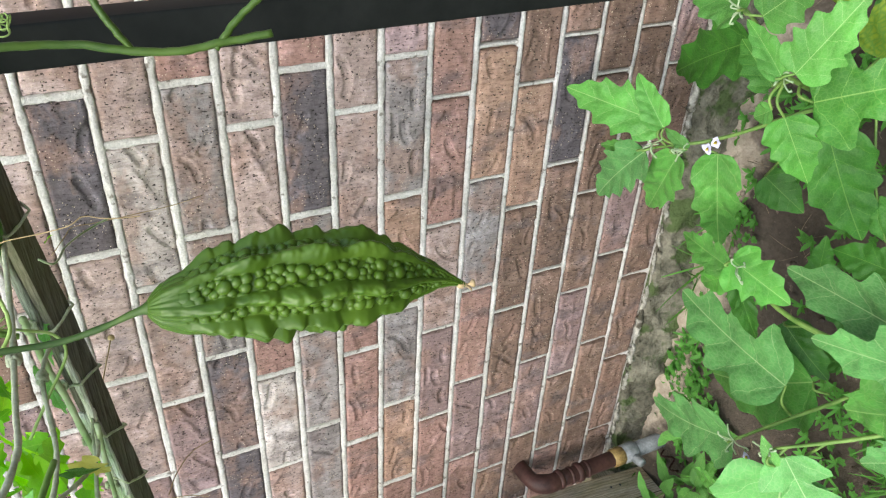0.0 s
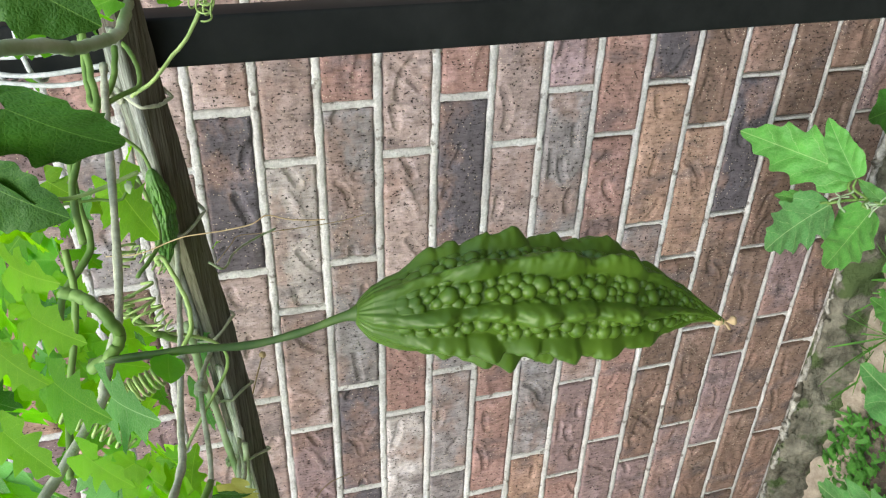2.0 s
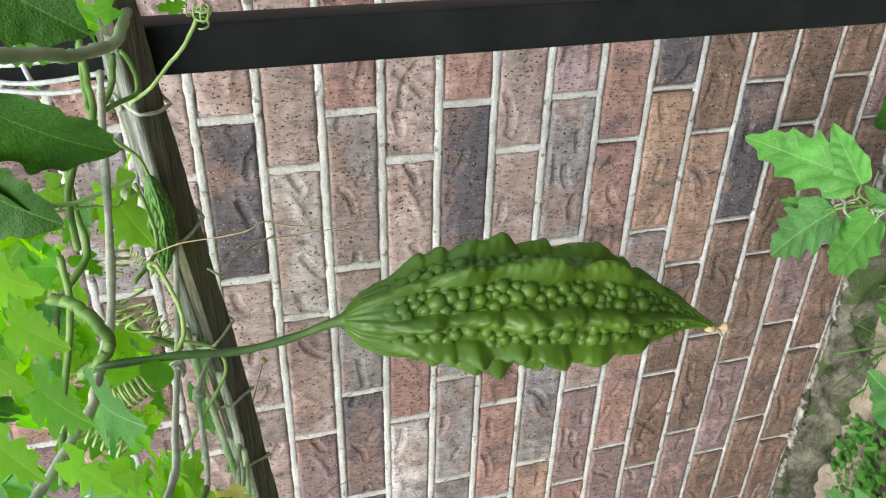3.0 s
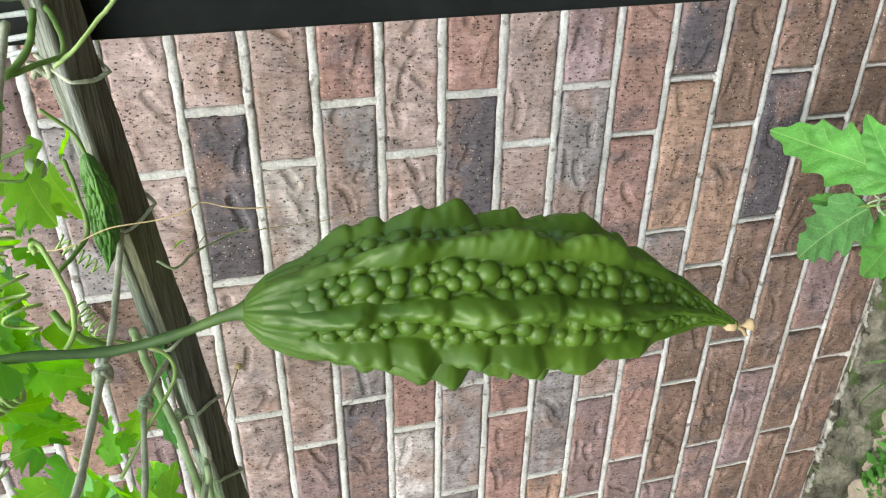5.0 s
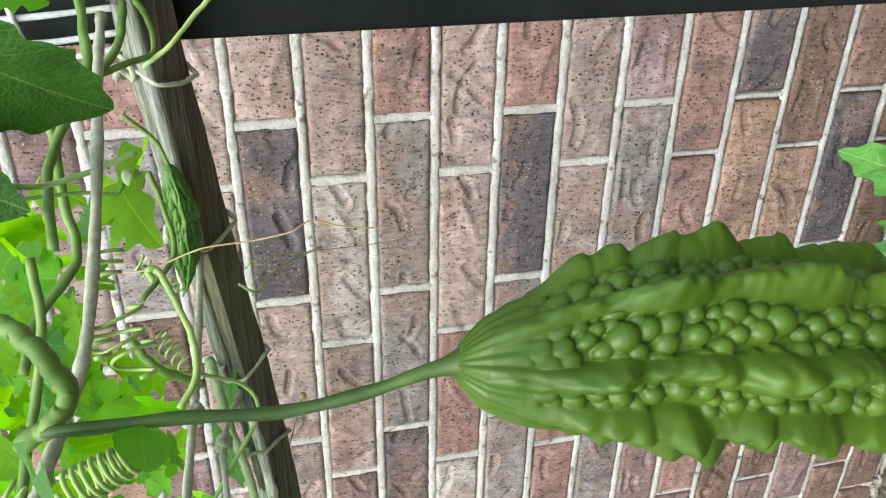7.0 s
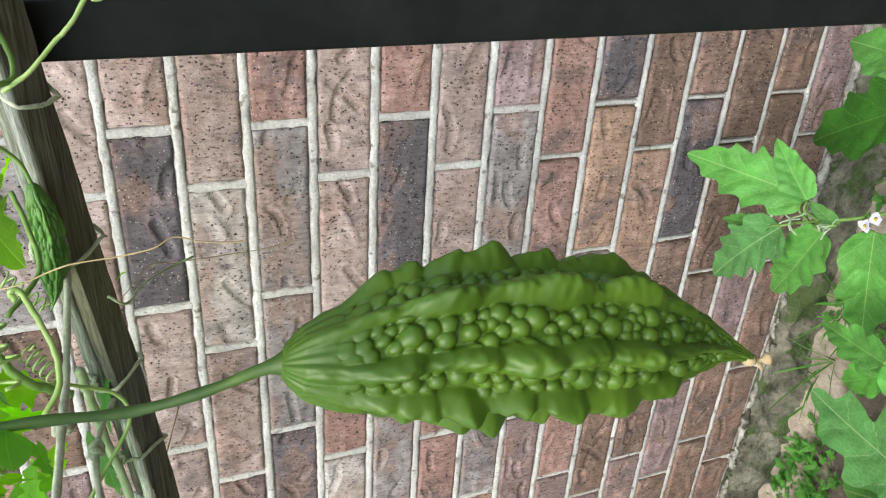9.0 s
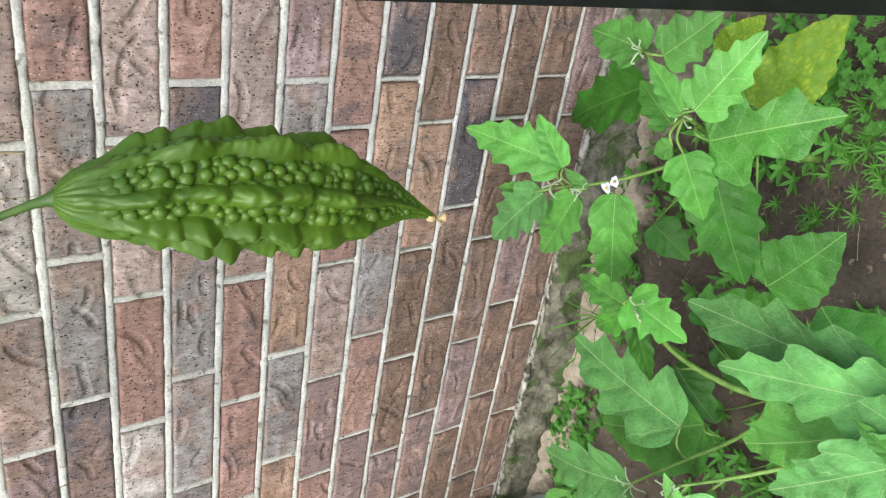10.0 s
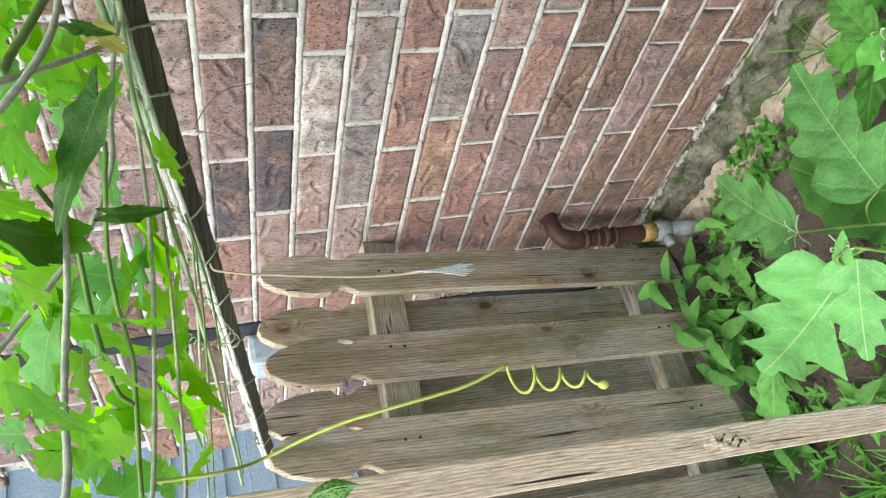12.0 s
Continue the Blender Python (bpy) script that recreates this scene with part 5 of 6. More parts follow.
twine([(-0.057, -0.579, 1.061), (-0.058, -0.613, 1.060), (-0.061, -0.638, 1.061), (-0.055, -0.669, 1.060), (-0.058, -0.702, 1.060)], 0.0018)
twine([(-0.127, -0.417, 1.039), (-0.171, -0.492, 1.037), (-0.195, -0.562, 1.040), (-0.205, -0.657, 1.047)], 0.0018)
twine([(-0.198, -0.446, 1.032), (-0.225, -0.480, 1.031), (-0.276, -0.566, 1.033), (-0.273, -0.637, 1.034)], 0.0016)
twine([(-0.278, -0.432, 1.015), (-0.356, -0.479, 1.019), (-0.429, -0.538, 1.025), (-0.445, -0.583, 1.026)], 0.0015)
stem([(0.169, -0.598, 1.073), (0.168, -0.601, 1.067), (0.165, -0.606, 1.062), (0.158, -0.607, 1.059), (0.153, -0.609, 1.062), (0.149, -0.609, 1.068)], 0.0025)
stem([(0.165, -0.470, 1.089), (0.156, -0.478, 1.087), (0.143, -0.487, 1.086), (0.128, -0.499, 1.083), (0.118, -0.514, 1.093), (0.110, -0.531, 1.095)], 0.0022)
stem([(0.206, -0.460, 1.075), (0.192, -0.473, 1.073), (0.181, -0.486, 1.072), (0.162, -0.506, 1.082), (0.150, -0.534, 1.078)], 0.0020)
stem([(0.198, -0.433, 1.080), (0.181, -0.448, 1.079), (0.175, -0.460, 1.076), (0.180, -0.447, 1.069), (0.192, -0.432, 1.067)], 0.0020)
stem([(0.174, -0.461, 1.076), (0.175, -0.448, 1.066), (0.176, -0.436, 1.059), (0.187, -0.433, 1.060), (0.192, -0.422, 1.065)], 0.0016)
stem([(0.080, -0.475, 1.078), (0.072, -0.479, 1.072), (0.064, -0.477, 1.065), (0.057, -0.475, 1.056)], 0.0024)
stem([(0.133, -0.443, 1.067), (0.122, -0.459, 1.061), (0.109, -0.466, 1.060), (0.102, -0.483, 1.070)], 0.0014)
stem([(0.146, -0.531, 1.085), (0.128, -0.541, 1.084), (0.107, -0.558, 1.088), (0.096, -0.595, 1.086)], 0.0018)
stem([(0.038, -0.597, 1.061), (0.034, -0.573, 1.056), (0.033, -0.547, 1.048)], 0.0022)
stem([(-0.082, -0.513, 1.048), (-0.113, -0.550, 1.053), (-0.131, -0.576, 1.052), (-0.157, -0.599, 1.048), (-0.173, -0.631, 1.049), (-0.185, -0.663, 1.050)], 0.0018)
stem([(-0.047, -0.570, 1.071), (-0.079, -0.574, 1.062), (-0.100, -0.604, 1.058), (-0.117, -0.632, 1.052), (-0.140, -0.632, 1.047)], 0.0018)
stem([(-0.264, -0.448, 1.013), (-0.321, -0.479, 1.013), (-0.378, -0.521, 1.016), (-0.446, -0.584, 1.021)], 0.0013)
stem([(-0.235, -0.443, 1.017), (-0.312, -0.464, 1.006), (-0.428, -0.488, 1.002), (-0.582, -0.519, 0.994)], 0.0013)
pale([(-0.055, -0.436, 1.036), (-0.124, -0.441, 1.037), (-0.191, -0.452, 1.030), (-0.276, -0.465, 1.021), (-0.405, -0.487, 1.010), (-0.586, -0.530, 0.996)], 0.0017)
pale([(0.041, -0.437, 1.057), (0.017, -0.430, 1.056), (-0.033, -0.418, 1.052), (-0.095, -0.422, 1.043)], 0.0022)
pale([(0.236, -0.600, 1.118), (0.225, -0.556, 1.095), (0.218, -0.523, 1.081), (0.211, -0.502, 1.074), (0.207, -0.481, 1.067), (0.203, -0.450, 1.062), (0.208, -0.417, 1.059)], 0.0026)
thread([(0.102, -0.461, 1.085), (0.105, -0.467, 1.069), (0.118, -0.480, 1.049), (0.123, -0.487, 1.031), (0.129, -0.495, 1.018), (0.132, -0.494, 1.011), (0.130, -0.496, 1.002), (0.129, -0.497, 0.993), (0.129, -0.498, 0.986)], 0.00045)
thread([(0.031, -0.359, 1.040), (0.035, -0.344, 1.030), (0.035, -0.333, 1.024), (0.030, -0.324, 1.006), (0.019, -0.300, 0.956), (0.019, -0.293, 0.930)], 0.00045)
thread([(-0.208, -0.382, 1.004), (-0.212, -0.358, 0.994), (-0.216, -0.335, 0.977), (-0.226, -0.318, 0.955)], 0.0006)
thread([(-0.210, -0.384, 1.003), (-0.227, -0.373, 0.988), (-0.246, -0.365, 0.972)], 0.0005)
thread([(-0.082, -0.395, 1.036), (-0.076, -0.365, 1.028), (-0.067, -0.338, 1.019)], 0.0007)
bud = bmesh.new()
bmesh.ops.create_uvsphere(bud, u_segments=10, v_segments=7, radius=0.0026)
for v in bud.verts:
    v.co *= 1 + 0.2 * noise.noise(v.co * 900)
part("bud", bud, DRY, vine, "dried round bud on a hair stalk", m=pose(-0.066, -0.336, 1.018))
vine_line("old_stem", [(0.074, -0.430, 1.041), (0.066, -0.425, 1.034), (0.052, -0.385, 1.028), (0.040, -0.350, 1.016), (0.040, -0.338, 1.000)], 0.0007, PALESTEM, 0.2, "pale dry tendril end")
STRAW = plant_material("pale_straw", (0.50, 0.38, 0.25), (0.72, 0.62, 0.47), 0.8)
vine_line("grass_stalk", [(-0.327, -0.425, 1.004), (-0.327, -0.434, 0.996), (-0.327, -0.445, 0.946), (-0.327, -0.456, 0.88), (-0.327, -0.459, 0.824)], 0.0010, STRAW, 0.1, "pale straw stalk caught on the rail")
for i in range(9):
    a = Vector((-0.327, -0.4575 - 0.0003 * i, 0.842 - 0.003 * i))
    vine_line("awn", [a, a + Vector((0.002, (i - 4) * 0.0005, -0.02)), Vector((-0.325, -0.4625 + (i - 4) * 0.0016, 0.787 - 0.0035 * (i % 4)))], 0.0006, CORD, 0.1, "white frayed awn")
tendril([(0.171, -0.438, 1.063), (0.180, -0.445, 1.052), (0.189, -0.441, 1.043), (0.197, -0.439, 1.035), (0.207, -0.436, 1.029)], 0.0009)
tendril([(0.154, -0.564, 1.050), (0.156, -0.563, 1.051), (0.156, -0.563, 1.049), (0.150, -0.566, 1.046), (0.141, -0.570, 1.043), (0.134, -0.575, 1.043), (0.129, -0.579, 1.047)], 0.0008)
tendril([(0.063, -0.472, 1.068), (0.053, -0.465, 1.054), (0.041, -0.460, 1.041), (0.032, -0.468, 1.038), (0.017, -0.482, 1.051), (0.003, -0.496, 1.064)], 0.0009)
vine_line("tendril", [(-0.213, -0.645, 1.073), (-0.217, -0.645, 1.039), (-0.219, -0.645, 1.008), (-0.245, -0.632, 0.985), (-0.214, -0.632, 0.946), (-0.199, -0.632, 0.905), (-0.190, -0.631, 0.866), (-0.185, -0.6235, 0.836)], 0.0011, OLD_TENDRIL)
tendril([(0.165, -0.523, 1.093), (0.162, -0.522, 1.083), (0.163, -0.519, 1.072), (0.167, -0.515, 1.057)], 0.0008)
vine_line("tendril", [(0.288, -0.719, 1.011), (0.287, -0.718, 1.000), (0.285, -0.720, 0.987), (0.286, -0.721, 0.977), (0.287, -0.722, 0.970)], 0.00066, STALK)
vine_line("tendril", [(0.294, -0.716, 0.996), (0.290, -0.718, 0.994), (0.285, -0.719, 0.991)], 0.00060, STALK)
vine_line("tendril", [(0.293, -0.720, 0.970), (0.289, -0.720, 0.975), (0.285, -0.721, 0.979)], 0.00060, STALK)
vine_leaf((0.205, -0.545, 1.088), (0.176, -0.531, 1.055), 0.050, "D")
vine_leaf((0.180, -0.541, 1.102), (0.162, -0.548, 1.076), 0.034, "D")
vine_leaf((0.256, -0.603, 1.068), (0.240, -0.604, 1.046), 0.026, "D")
vine_leaf((0.250, -0.580, 1.062), (0.232, -0.570, 1.050), 0.016, "V")
vine_leaf((0.224, -0.458, 1.077), (0.202, -0.451, 1.069), 0.023, "V")
vine_leaf((0.214, -0.437, 1.063), (0.205, -0.431, 1.085), 0.016, "V")
vine_leaf((0.116, -0.519, 1.105), (0.093, -0.519, 1.096), 0.027, "B")
vine_leaf((0.084, -0.476, 1.095), (0.097, -0.456, 1.102), 0.017, "B")
vine_leaf((0.092, -0.536, 1.105), (0.065, -0.542, 1.094), 0.032, "B")
vine_leaf((0.122, -0.405, 1.076), (0.133, -0.387, 1.073), 0.017, "B")
vine_leaf((0.108, -0.391, 1.088), (0.074, -0.392, 1.079), 0.031, "B")
vine_leaf((0.039, -0.485, 1.099), (0.016, -0.483, 1.073), 0.021, "B")
vine_leaf((0.017, -0.477, 1.102), (0.012, -0.460, 1.080), 0.019, "B")
vine_leaf((0.038, -0.479, 1.072), (0.015, -0.483, 1.069), 0.021, "V")
vine_leaf((-0.030, -0.403, 1.060), (-0.067, -0.416, 1.057), 0.021, "P")
vine_leaf((0.022, -0.401, 1.049), (-0.022, -0.418, 1.058), 0.016, "P")
vine_leaf((0.039, -0.534, 1.079), (0.029, -0.533, 1.096), 0.022, "B")
vine_leaf((0.004, -0.484, 1.080), (-0.023, -0.490, 1.065), 0.022, "B")
vine_leaf((0.109, -0.550, 1.061), (0.100, -0.544, 1.051), 0.009, "V")
vine_leaf((0.181, -0.299, 1.049), (0.187, -0.282, 1.037), 0.019, "V")
vine_leaf((0.045, -0.362, 1.040), (0.042, -0.347, 1.038), 0.005, "B")
vine_leaf((0.077, -0.342, 1.106), (0.052, -0.338, 1.100), 0.024, "B")
vine_leaf((0.112, -0.444, 1.121), (0.093, -0.440, 1.115), 0.024, "B")
vine_leaf((0.102, -0.540, 1.063), (0.094, -0.535, 1.057), 0.005, "D")
vine_leaf((0.108, -0.536, 1.066), (0.098, -0.534, 1.065), 0.004, "D")
vine_leaf((0.043, -0.510, 1.110), (0.037, -0.498, 1.097), 0.020, "B")
vine_leaf((0.034, -0.475, 1.106), (0.026, -0.463, 1.088), 0.017, "B")
vine_leaf((-0.028, -0.492, 1.044), (-0.050, -0.492, 1.030), 0.022, "Y")
vine_leaf((-0.002, -0.522, 1.048), (-0.016, -0.518, 1.031), 0.014, "D")
vine_leaf((-0.111, -0.434, 1.071), (-0.088, -0.401, 1.097), 0.041, "B")
vine_leaf((-0.124, -0.423, 1.092), (-0.148, -0.419, 1.072), 0.035, "B")
vine_leaf((-0.115, -0.409, 1.060), (-0.150, -0.418, 1.048), 0.031, "B")
vine_leaf((0.015, -0.586, 1.036), (-0.024, -0.622, 1.065), 0.021, "D")
vine_leaf((-0.064, -0.586, 1.055), (-0.064, -0.577, 1.081), 0.022, "V")
vine_leaf((-0.085, -0.482, 1.087), (-0.120, -0.504, 1.106), 0.034, "V")
vine_leaf((-0.141, -0.544, 1.082), (-0.162, -0.560, 1.108), 0.037, "B")
vine_leaf((-0.163, -0.546, 1.098), (-0.189, -0.552, 1.077), 0.032, "B")
vine_leaf((-0.084, -0.620, 1.072), (-0.112, -0.657, 1.087), 0.035, "P")
vine_leaf((-0.175, -0.557, 1.077), (-0.210, -0.581, 1.037), 0.053, "B")
vine_leaf((-0.185, -0.578, 1.088), (-0.213, -0.609, 1.107), 0.032, "B")
vine_leaf((-0.227, -0.593, 1.090), (-0.255, -0.607, 1.050), 0.049, "B")
vine_leaf((-0.188, -0.627, 1.085), (-0.203, -0.639, 1.104), 0.037, "B")
vine_leaf((-0.217, -0.526, 1.059), (-0.206, -0.481, 1.049), 0.027, "B")
vine_leaf((-0.134, -0.481, 1.053), (-0.168, -0.500, 1.057), 0.020, "P")
vine_leaf((-0.178, -0.423, 1.027), (-0.217, -0.442, 1.017), 0.021, "B")
vine_leaf((-0.217, -0.454, 1.042), (-0.260, -0.484, 1.033), 0.034, "B")
vine_leaf((-0.207, -0.490, 1.044), (-0.244, -0.518, 1.057), 0.024, "P")
vine_leaf((-0.303, -0.508, 1.027), (-0.279, -0.439, 1.036), 0.032, "B")
vine_leaf((-0.267, -0.546, 1.027), (-0.303, -0.584, 1.006), 0.045, "B")
vine_leaf((-0.295, -0.537, 1.040), (-0.292, -0.494, 1.025), 0.026, "B")
vine_leaf((-0.275, -0.564, 1.043), (-0.311, -0.604, 1.035), 0.033, "B")
vine_leaf((-0.202, -0.654, 1.063), (-0.210, -0.631, 1.037), 0.037, "P")
vine_leaf((-0.392, -0.583, 1.040), (-0.402, -0.552, 1.011), 0.029, "B")
vine_leaf((-0.119, -0.611, 1.098), (-0.143, -0.633, 1.105), 0.036, "B")
vine_leaf((-0.089, -0.420, 1.096), (-0.111, -0.418, 1.090), 0.045, "B")
vine_leaf((-0.013, -0.616, 1.038), (-0.023, -0.611, 1.013), 0.010, "D")
vine_leaf((-0.345, -0.602, 1.045), (-0.350, -0.570, 1.067), 0.032, "V")
vine_leaf((-0.239, -0.615, 1.077), (-0.253, -0.620, 1.098), 0.034, "V")
vine_leaf((-0.183, -0.388, 1.125), (-0.200, -0.398, 1.118), 0.031, "B")
vine_leaf((-0.150, -0.418, 1.083), (-0.161, -0.436, 1.075), 0.030, "P")
vine_leaf((-0.232, -0.586, 1.056), (-0.259, -0.606, 1.073), 0.043, "B")
vine_leaf((-0.227, -0.260, 1.097), (-0.229, -0.256, 1.126), 0.032, "V")
vine_leaf((-0.256, -0.571, 1.142), (-0.260, -0.539, 1.152), 0.029, "B")
vine_leaf((-0.183, -0.537, 1.089), (-0.187, -0.573, 1.100), 0.036, "P")
vine_leaf((-0.430, -0.568, 1.115), (-0.438, -0.534, 1.124), 0.030, "B")
vine_leaf((-0.197, -0.541, 1.090), (-0.209, -0.545, 1.119), 0.033, "B")
vine_leaf((-0.106, -0.413, 1.108), (-0.080, -0.397, 1.100), 0.037, "B")
vine_leaf((-0.182, -0.413, 1.130), (-0.202, -0.429, 1.098), 0.057, "B")
vine_leaf((-0.279, -0.147, 1.144), (-0.272, -0.084, 1.138), 0.056, "B")
vine_leaf((-0.212, -0.387, 1.124), (-0.257, -0.381, 1.115), 0.036, "B")
vine_leaf((-0.208, -0.426, 1.098), (-0.188, -0.384, 1.079), 0.054, "B")
vine_leaf((-0.117, -0.525, 1.094), (-0.135, -0.521, 1.081), 0.020, "B")
vine_leaf((-0.233, -0.486, 1.085), (-0.243, -0.496, 1.048), 0.057, "P")
vine_leaf((-0.266, -0.624, 1.092), (-0.270, -0.630, 1.107), 0.021, "B")
vine_leaf((-0.168, -0.620, 1.075), (-0.171, -0.640, 1.076), 0.022, "B")
vine_leaf((-0.307, -0.198, 1.171), (-0.284, -0.186, 1.217), 0.089, "P")
vine_leaf((-0.179, -0.629, 1.057), (-0.203, -0.633, 1.078), 0.029, "B")
vine_leaf((-0.341, -0.294, 1.103), (-0.316, -0.254, 1.131), 0.069, "P")
vine_leaf((-0.297, -0.543, 1.117), (-0.285, -0.543, 1.153), 0.054, "B")
vine_leaf((-0.222, -0.314, 1.090), (-0.180, -0.286, 1.084), 0.051, "B")
vine_leaf((-0.197, -0.517, 1.051), (-0.201, -0.482, 1.063), 0.033, "B")
vine_leaf((-0.194, -0.630, 1.084), (-0.194, -0.610, 1.090), 0.020, "B")
vine_leaf((-0.262, -0.185, 1.158), (-0.250, -0.168, 1.128), 0.040, "V")
vine_leaf((-0.423, -0.289, 1.175), (-0.467, -0.299, 1.226), 0.068, "B")
vine_leaf((-0.294, -0.198, 1.108), (-0.311, -0.171, 1.153), 0.058, "B")
vine_leaf((-0.369, -0.439, 1.059), (-0.352, -0.434, 1.021), 0.048, "B")
vine_leaf((-0.210, -0.606, 1.112), (-0.213, -0.602, 1.135), 0.033, "P")
vine_leaf((-0.095, -0.456, 1.065), (-0.121, -0.462, 1.044), 0.040, "V")
vine_leaf((-0.183, -0.398, 1.062), (-0.159, -0.355, 1.052), 0.058, "V")
vine_leaf((-0.520, -0.493, 1.128), (-0.541, -0.429, 1.121), 0.059, "B")
vine_leaf((-0.178, -0.546, 1.086), (-0.176, -0.516, 1.083), 0.026, "B")
vine_leaf((-0.353, -0.433, 1.093), (-0.371, -0.483, 1.108), 0.070, "P")
vine_leaf((-0.265, -0.487, 1.140), (-0.278, -0.469, 1.122), 0.029, "B")
vine_leaf((-0.367, -0.549, 1.096), (-0.358, -0.525, 1.093), 0.034, "B")
vine_leaf((-0.198, -0.335, 1.091), (-0.193, -0.307, 1.131), 0.068, "B")
vine_leaf((-0.312, -0.216, 1.125), (-0.370, -0.239, 1.127), 0.076, "P")
vine_leaf((-0.393, -0.291, 1.117), (-0.360, -0.266, 1.122), 0.045, "P")
vine_leaf((-0.393, -0.361, 1.132), (-0.378, -0.362, 1.184), 0.071, "V")
vine_leaf((-0.168, -0.291, 1.121), (-0.140, -0.270, 1.127), 0.057, "V")
vine_leaf((-0.449, -0.479, 1.065), (-0.452, -0.475, 1.112), 0.059, "B")
vine_leaf((-0.137, -0.398, 1.104), (-0.149, -0.374, 1.087), 0.030, "V")
vine_leaf((-0.150, -0.596, 1.071), (-0.159, -0.625, 1.072), 0.041, "B")
vine_leaf((-0.318, -0.171, 1.175), (-0.378, -0.195, 1.203), 0.083, "P")
vine_leaf((-0.324, -0.348, 1.158), (-0.324, -0.374, 1.128), 0.051, "B")
vine_leaf((-0.016, -0.359, 1.178), (-0.008, -0.369, 1.191), 0.026, "B")
vine_leaf((0.059, -0.473, 1.125), (0.061, -0.488, 1.134), 0.022, "B")
vine_leaf((-0.085, -0.379, 1.197), (-0.119, -0.371, 1.196), 0.030, "B")
vine_leaf((0.017, -0.318, 1.184), (0.029, -0.315, 1.215), 0.049, "V")
vine_leaf((0.051, -0.411, 1.151), (0.017, -0.403, 1.152), 0.027, "V")
vine_leaf((0.004, -0.414, 1.167), (-0.029, -0.423, 1.175), 0.037, "V")
vine_leaf((-0.034, -0.373, 1.171), (-0.038, -0.334, 1.151), 0.047, "B")
vine_leaf((-0.058, -0.338, 1.174), (-0.080, -0.334, 1.191), 0.025, "B")
vine_leaf((0.108, -0.430, 1.116), (0.119, -0.429, 1.125), 0.019, "B")
vine_leaf((0.115, -0.449, 1.126), (0.107, -0.422, 1.108), 0.027, "B")
vine_leaf((0.039, -0.353, 1.161), (0.006, -0.353, 1.189), 0.046, "V")
vine_leaf((0.037, -0.281, 1.167), (0.073, -0.266, 1.161), 0.050, "B")
vine_leaf((0.061, -0.515, 1.121), (0.040, -0.500, 1.104), 0.028, "V")
vine_leaf((-0.007, -0.489, 1.123), (0.006, -0.479, 1.122), 0.018, "V")
vine_leaf((0.008, -0.318, 1.173), (-0.012, -0.340, 1.153), 0.050, "B")
vine_leaf((-0.054, -0.350, 1.163), (-0.082, -0.353, 1.169), 0.031, "B")
vine_leaf((0.109, -0.383, 1.120), (0.098, -0.392, 1.103), 0.029, "B")
vine_leaf((0.028, -0.315, 1.153), (0.025, -0.288, 1.142), 0.021, "B")
vine_leaf((-0.047, -0.357, 1.148), (-0.076, -0.367, 1.155), 0.038, "B")
vine_leaf((-0.079, -0.375, 1.183), (-0.084, -0.382, 1.165), 0.028, "B")
vine_leaf((-0.057, -0.310, 1.189), (-0.044, -0.278, 1.208), 0.041, "V")
vine_leaf((0.012, -0.354, 1.149), (-0.013, -0.354, 1.173), 0.039, "B")
vine_leaf((0.080, -0.377, 1.136), (0.055, -0.373, 1.161), 0.036, "V")
vine_leaf((-0.014, -0.267, 1.164), (-0.055, -0.254, 1.165), 0.030, "B")
vine_leaf((0.057, -0.298, 1.163), (0.025, -0.290, 1.185), 0.040, "V")
vine_leaf((0.049, -0.309, 1.128), (0.031, -0.304, 1.143), 0.021, "V")
vine_leaf((0.049, -0.323, 1.158), (0.043, -0.328, 1.141), 0.024, "B")
vine_leaf((0.051, -0.317, 1.145), (0.077, -0.326, 1.160), 0.036, "B")
vine_leaf((0.160, -0.310, 1.128), (0.131, -0.310, 1.133), 0.032, "V")
vine_leaf((0.173, -0.318, 1.105), (0.156, -0.332, 1.125), 0.035, "B")
vine_leaf((0.201, -0.395, 1.086), (0.186, -0.404, 1.078), 0.027, "V")
vine_leaf((0.195, -0.433, 1.095), (0.195, -0.441, 1.113), 0.027, "V")
vine_leaf((0.151, -0.232, 1.118), (0.132, -0.221, 1.137), 0.030, "B")
vine_leaf((0.166, -0.300, 1.130), (0.186, -0.289, 1.139), 0.033, "V")
vine_leaf((0.164, -0.221, 1.141), (0.182, -0.203, 1.114), 0.045, "V")
vine_leaf((0.199, -0.414, 1.086), (0.204, -0.392, 1.095), 0.014, "V")
vine_leaf((0.195, -0.626, 1.075), (0.198, -0.645, 1.063), 0.019, "B")
vine_leaf((0.188, -0.638, 1.070), (0.188, -0.653, 1.058), 0.016, "B")
vine_leaf((0.168, -0.621, 1.085), (0.161, -0.633, 1.073), 0.016, "B")
vine_leaf((0.178, -0.650, 1.066), (0.179, -0.669, 1.054), 0.019, "V")
vine_leaf((0.164, -0.647, 1.080), (0.157, -0.660, 1.068), 0.016, "B")
vine_leaf((0.148, -0.621, 1.062), (0.160, -0.651, 1.050), 0.029, "P")
vine_leaf((0.145, -0.638, 1.068), (0.140, -0.651, 1.056), 0.016, "B")
vine_leaf((0.150, -0.493, 1.068), (0.147, -0.534, 1.056), 0.036, "B")
vine_leaf((0.177, -0.538, 1.098), (0.148, -0.524, 1.086), 0.029, "D")
vine_leaf((0.195, -0.374, 1.085), (0.174, -0.351, 1.073), 0.028, "B")
vine_leaf((0.018, -0.660, 1.060), (0.036, -0.686, 1.048), 0.029, "B")
vine_leaf((-0.060, -0.630, 1.045), (-0.097, -0.619, 1.030), 0.036, "V")
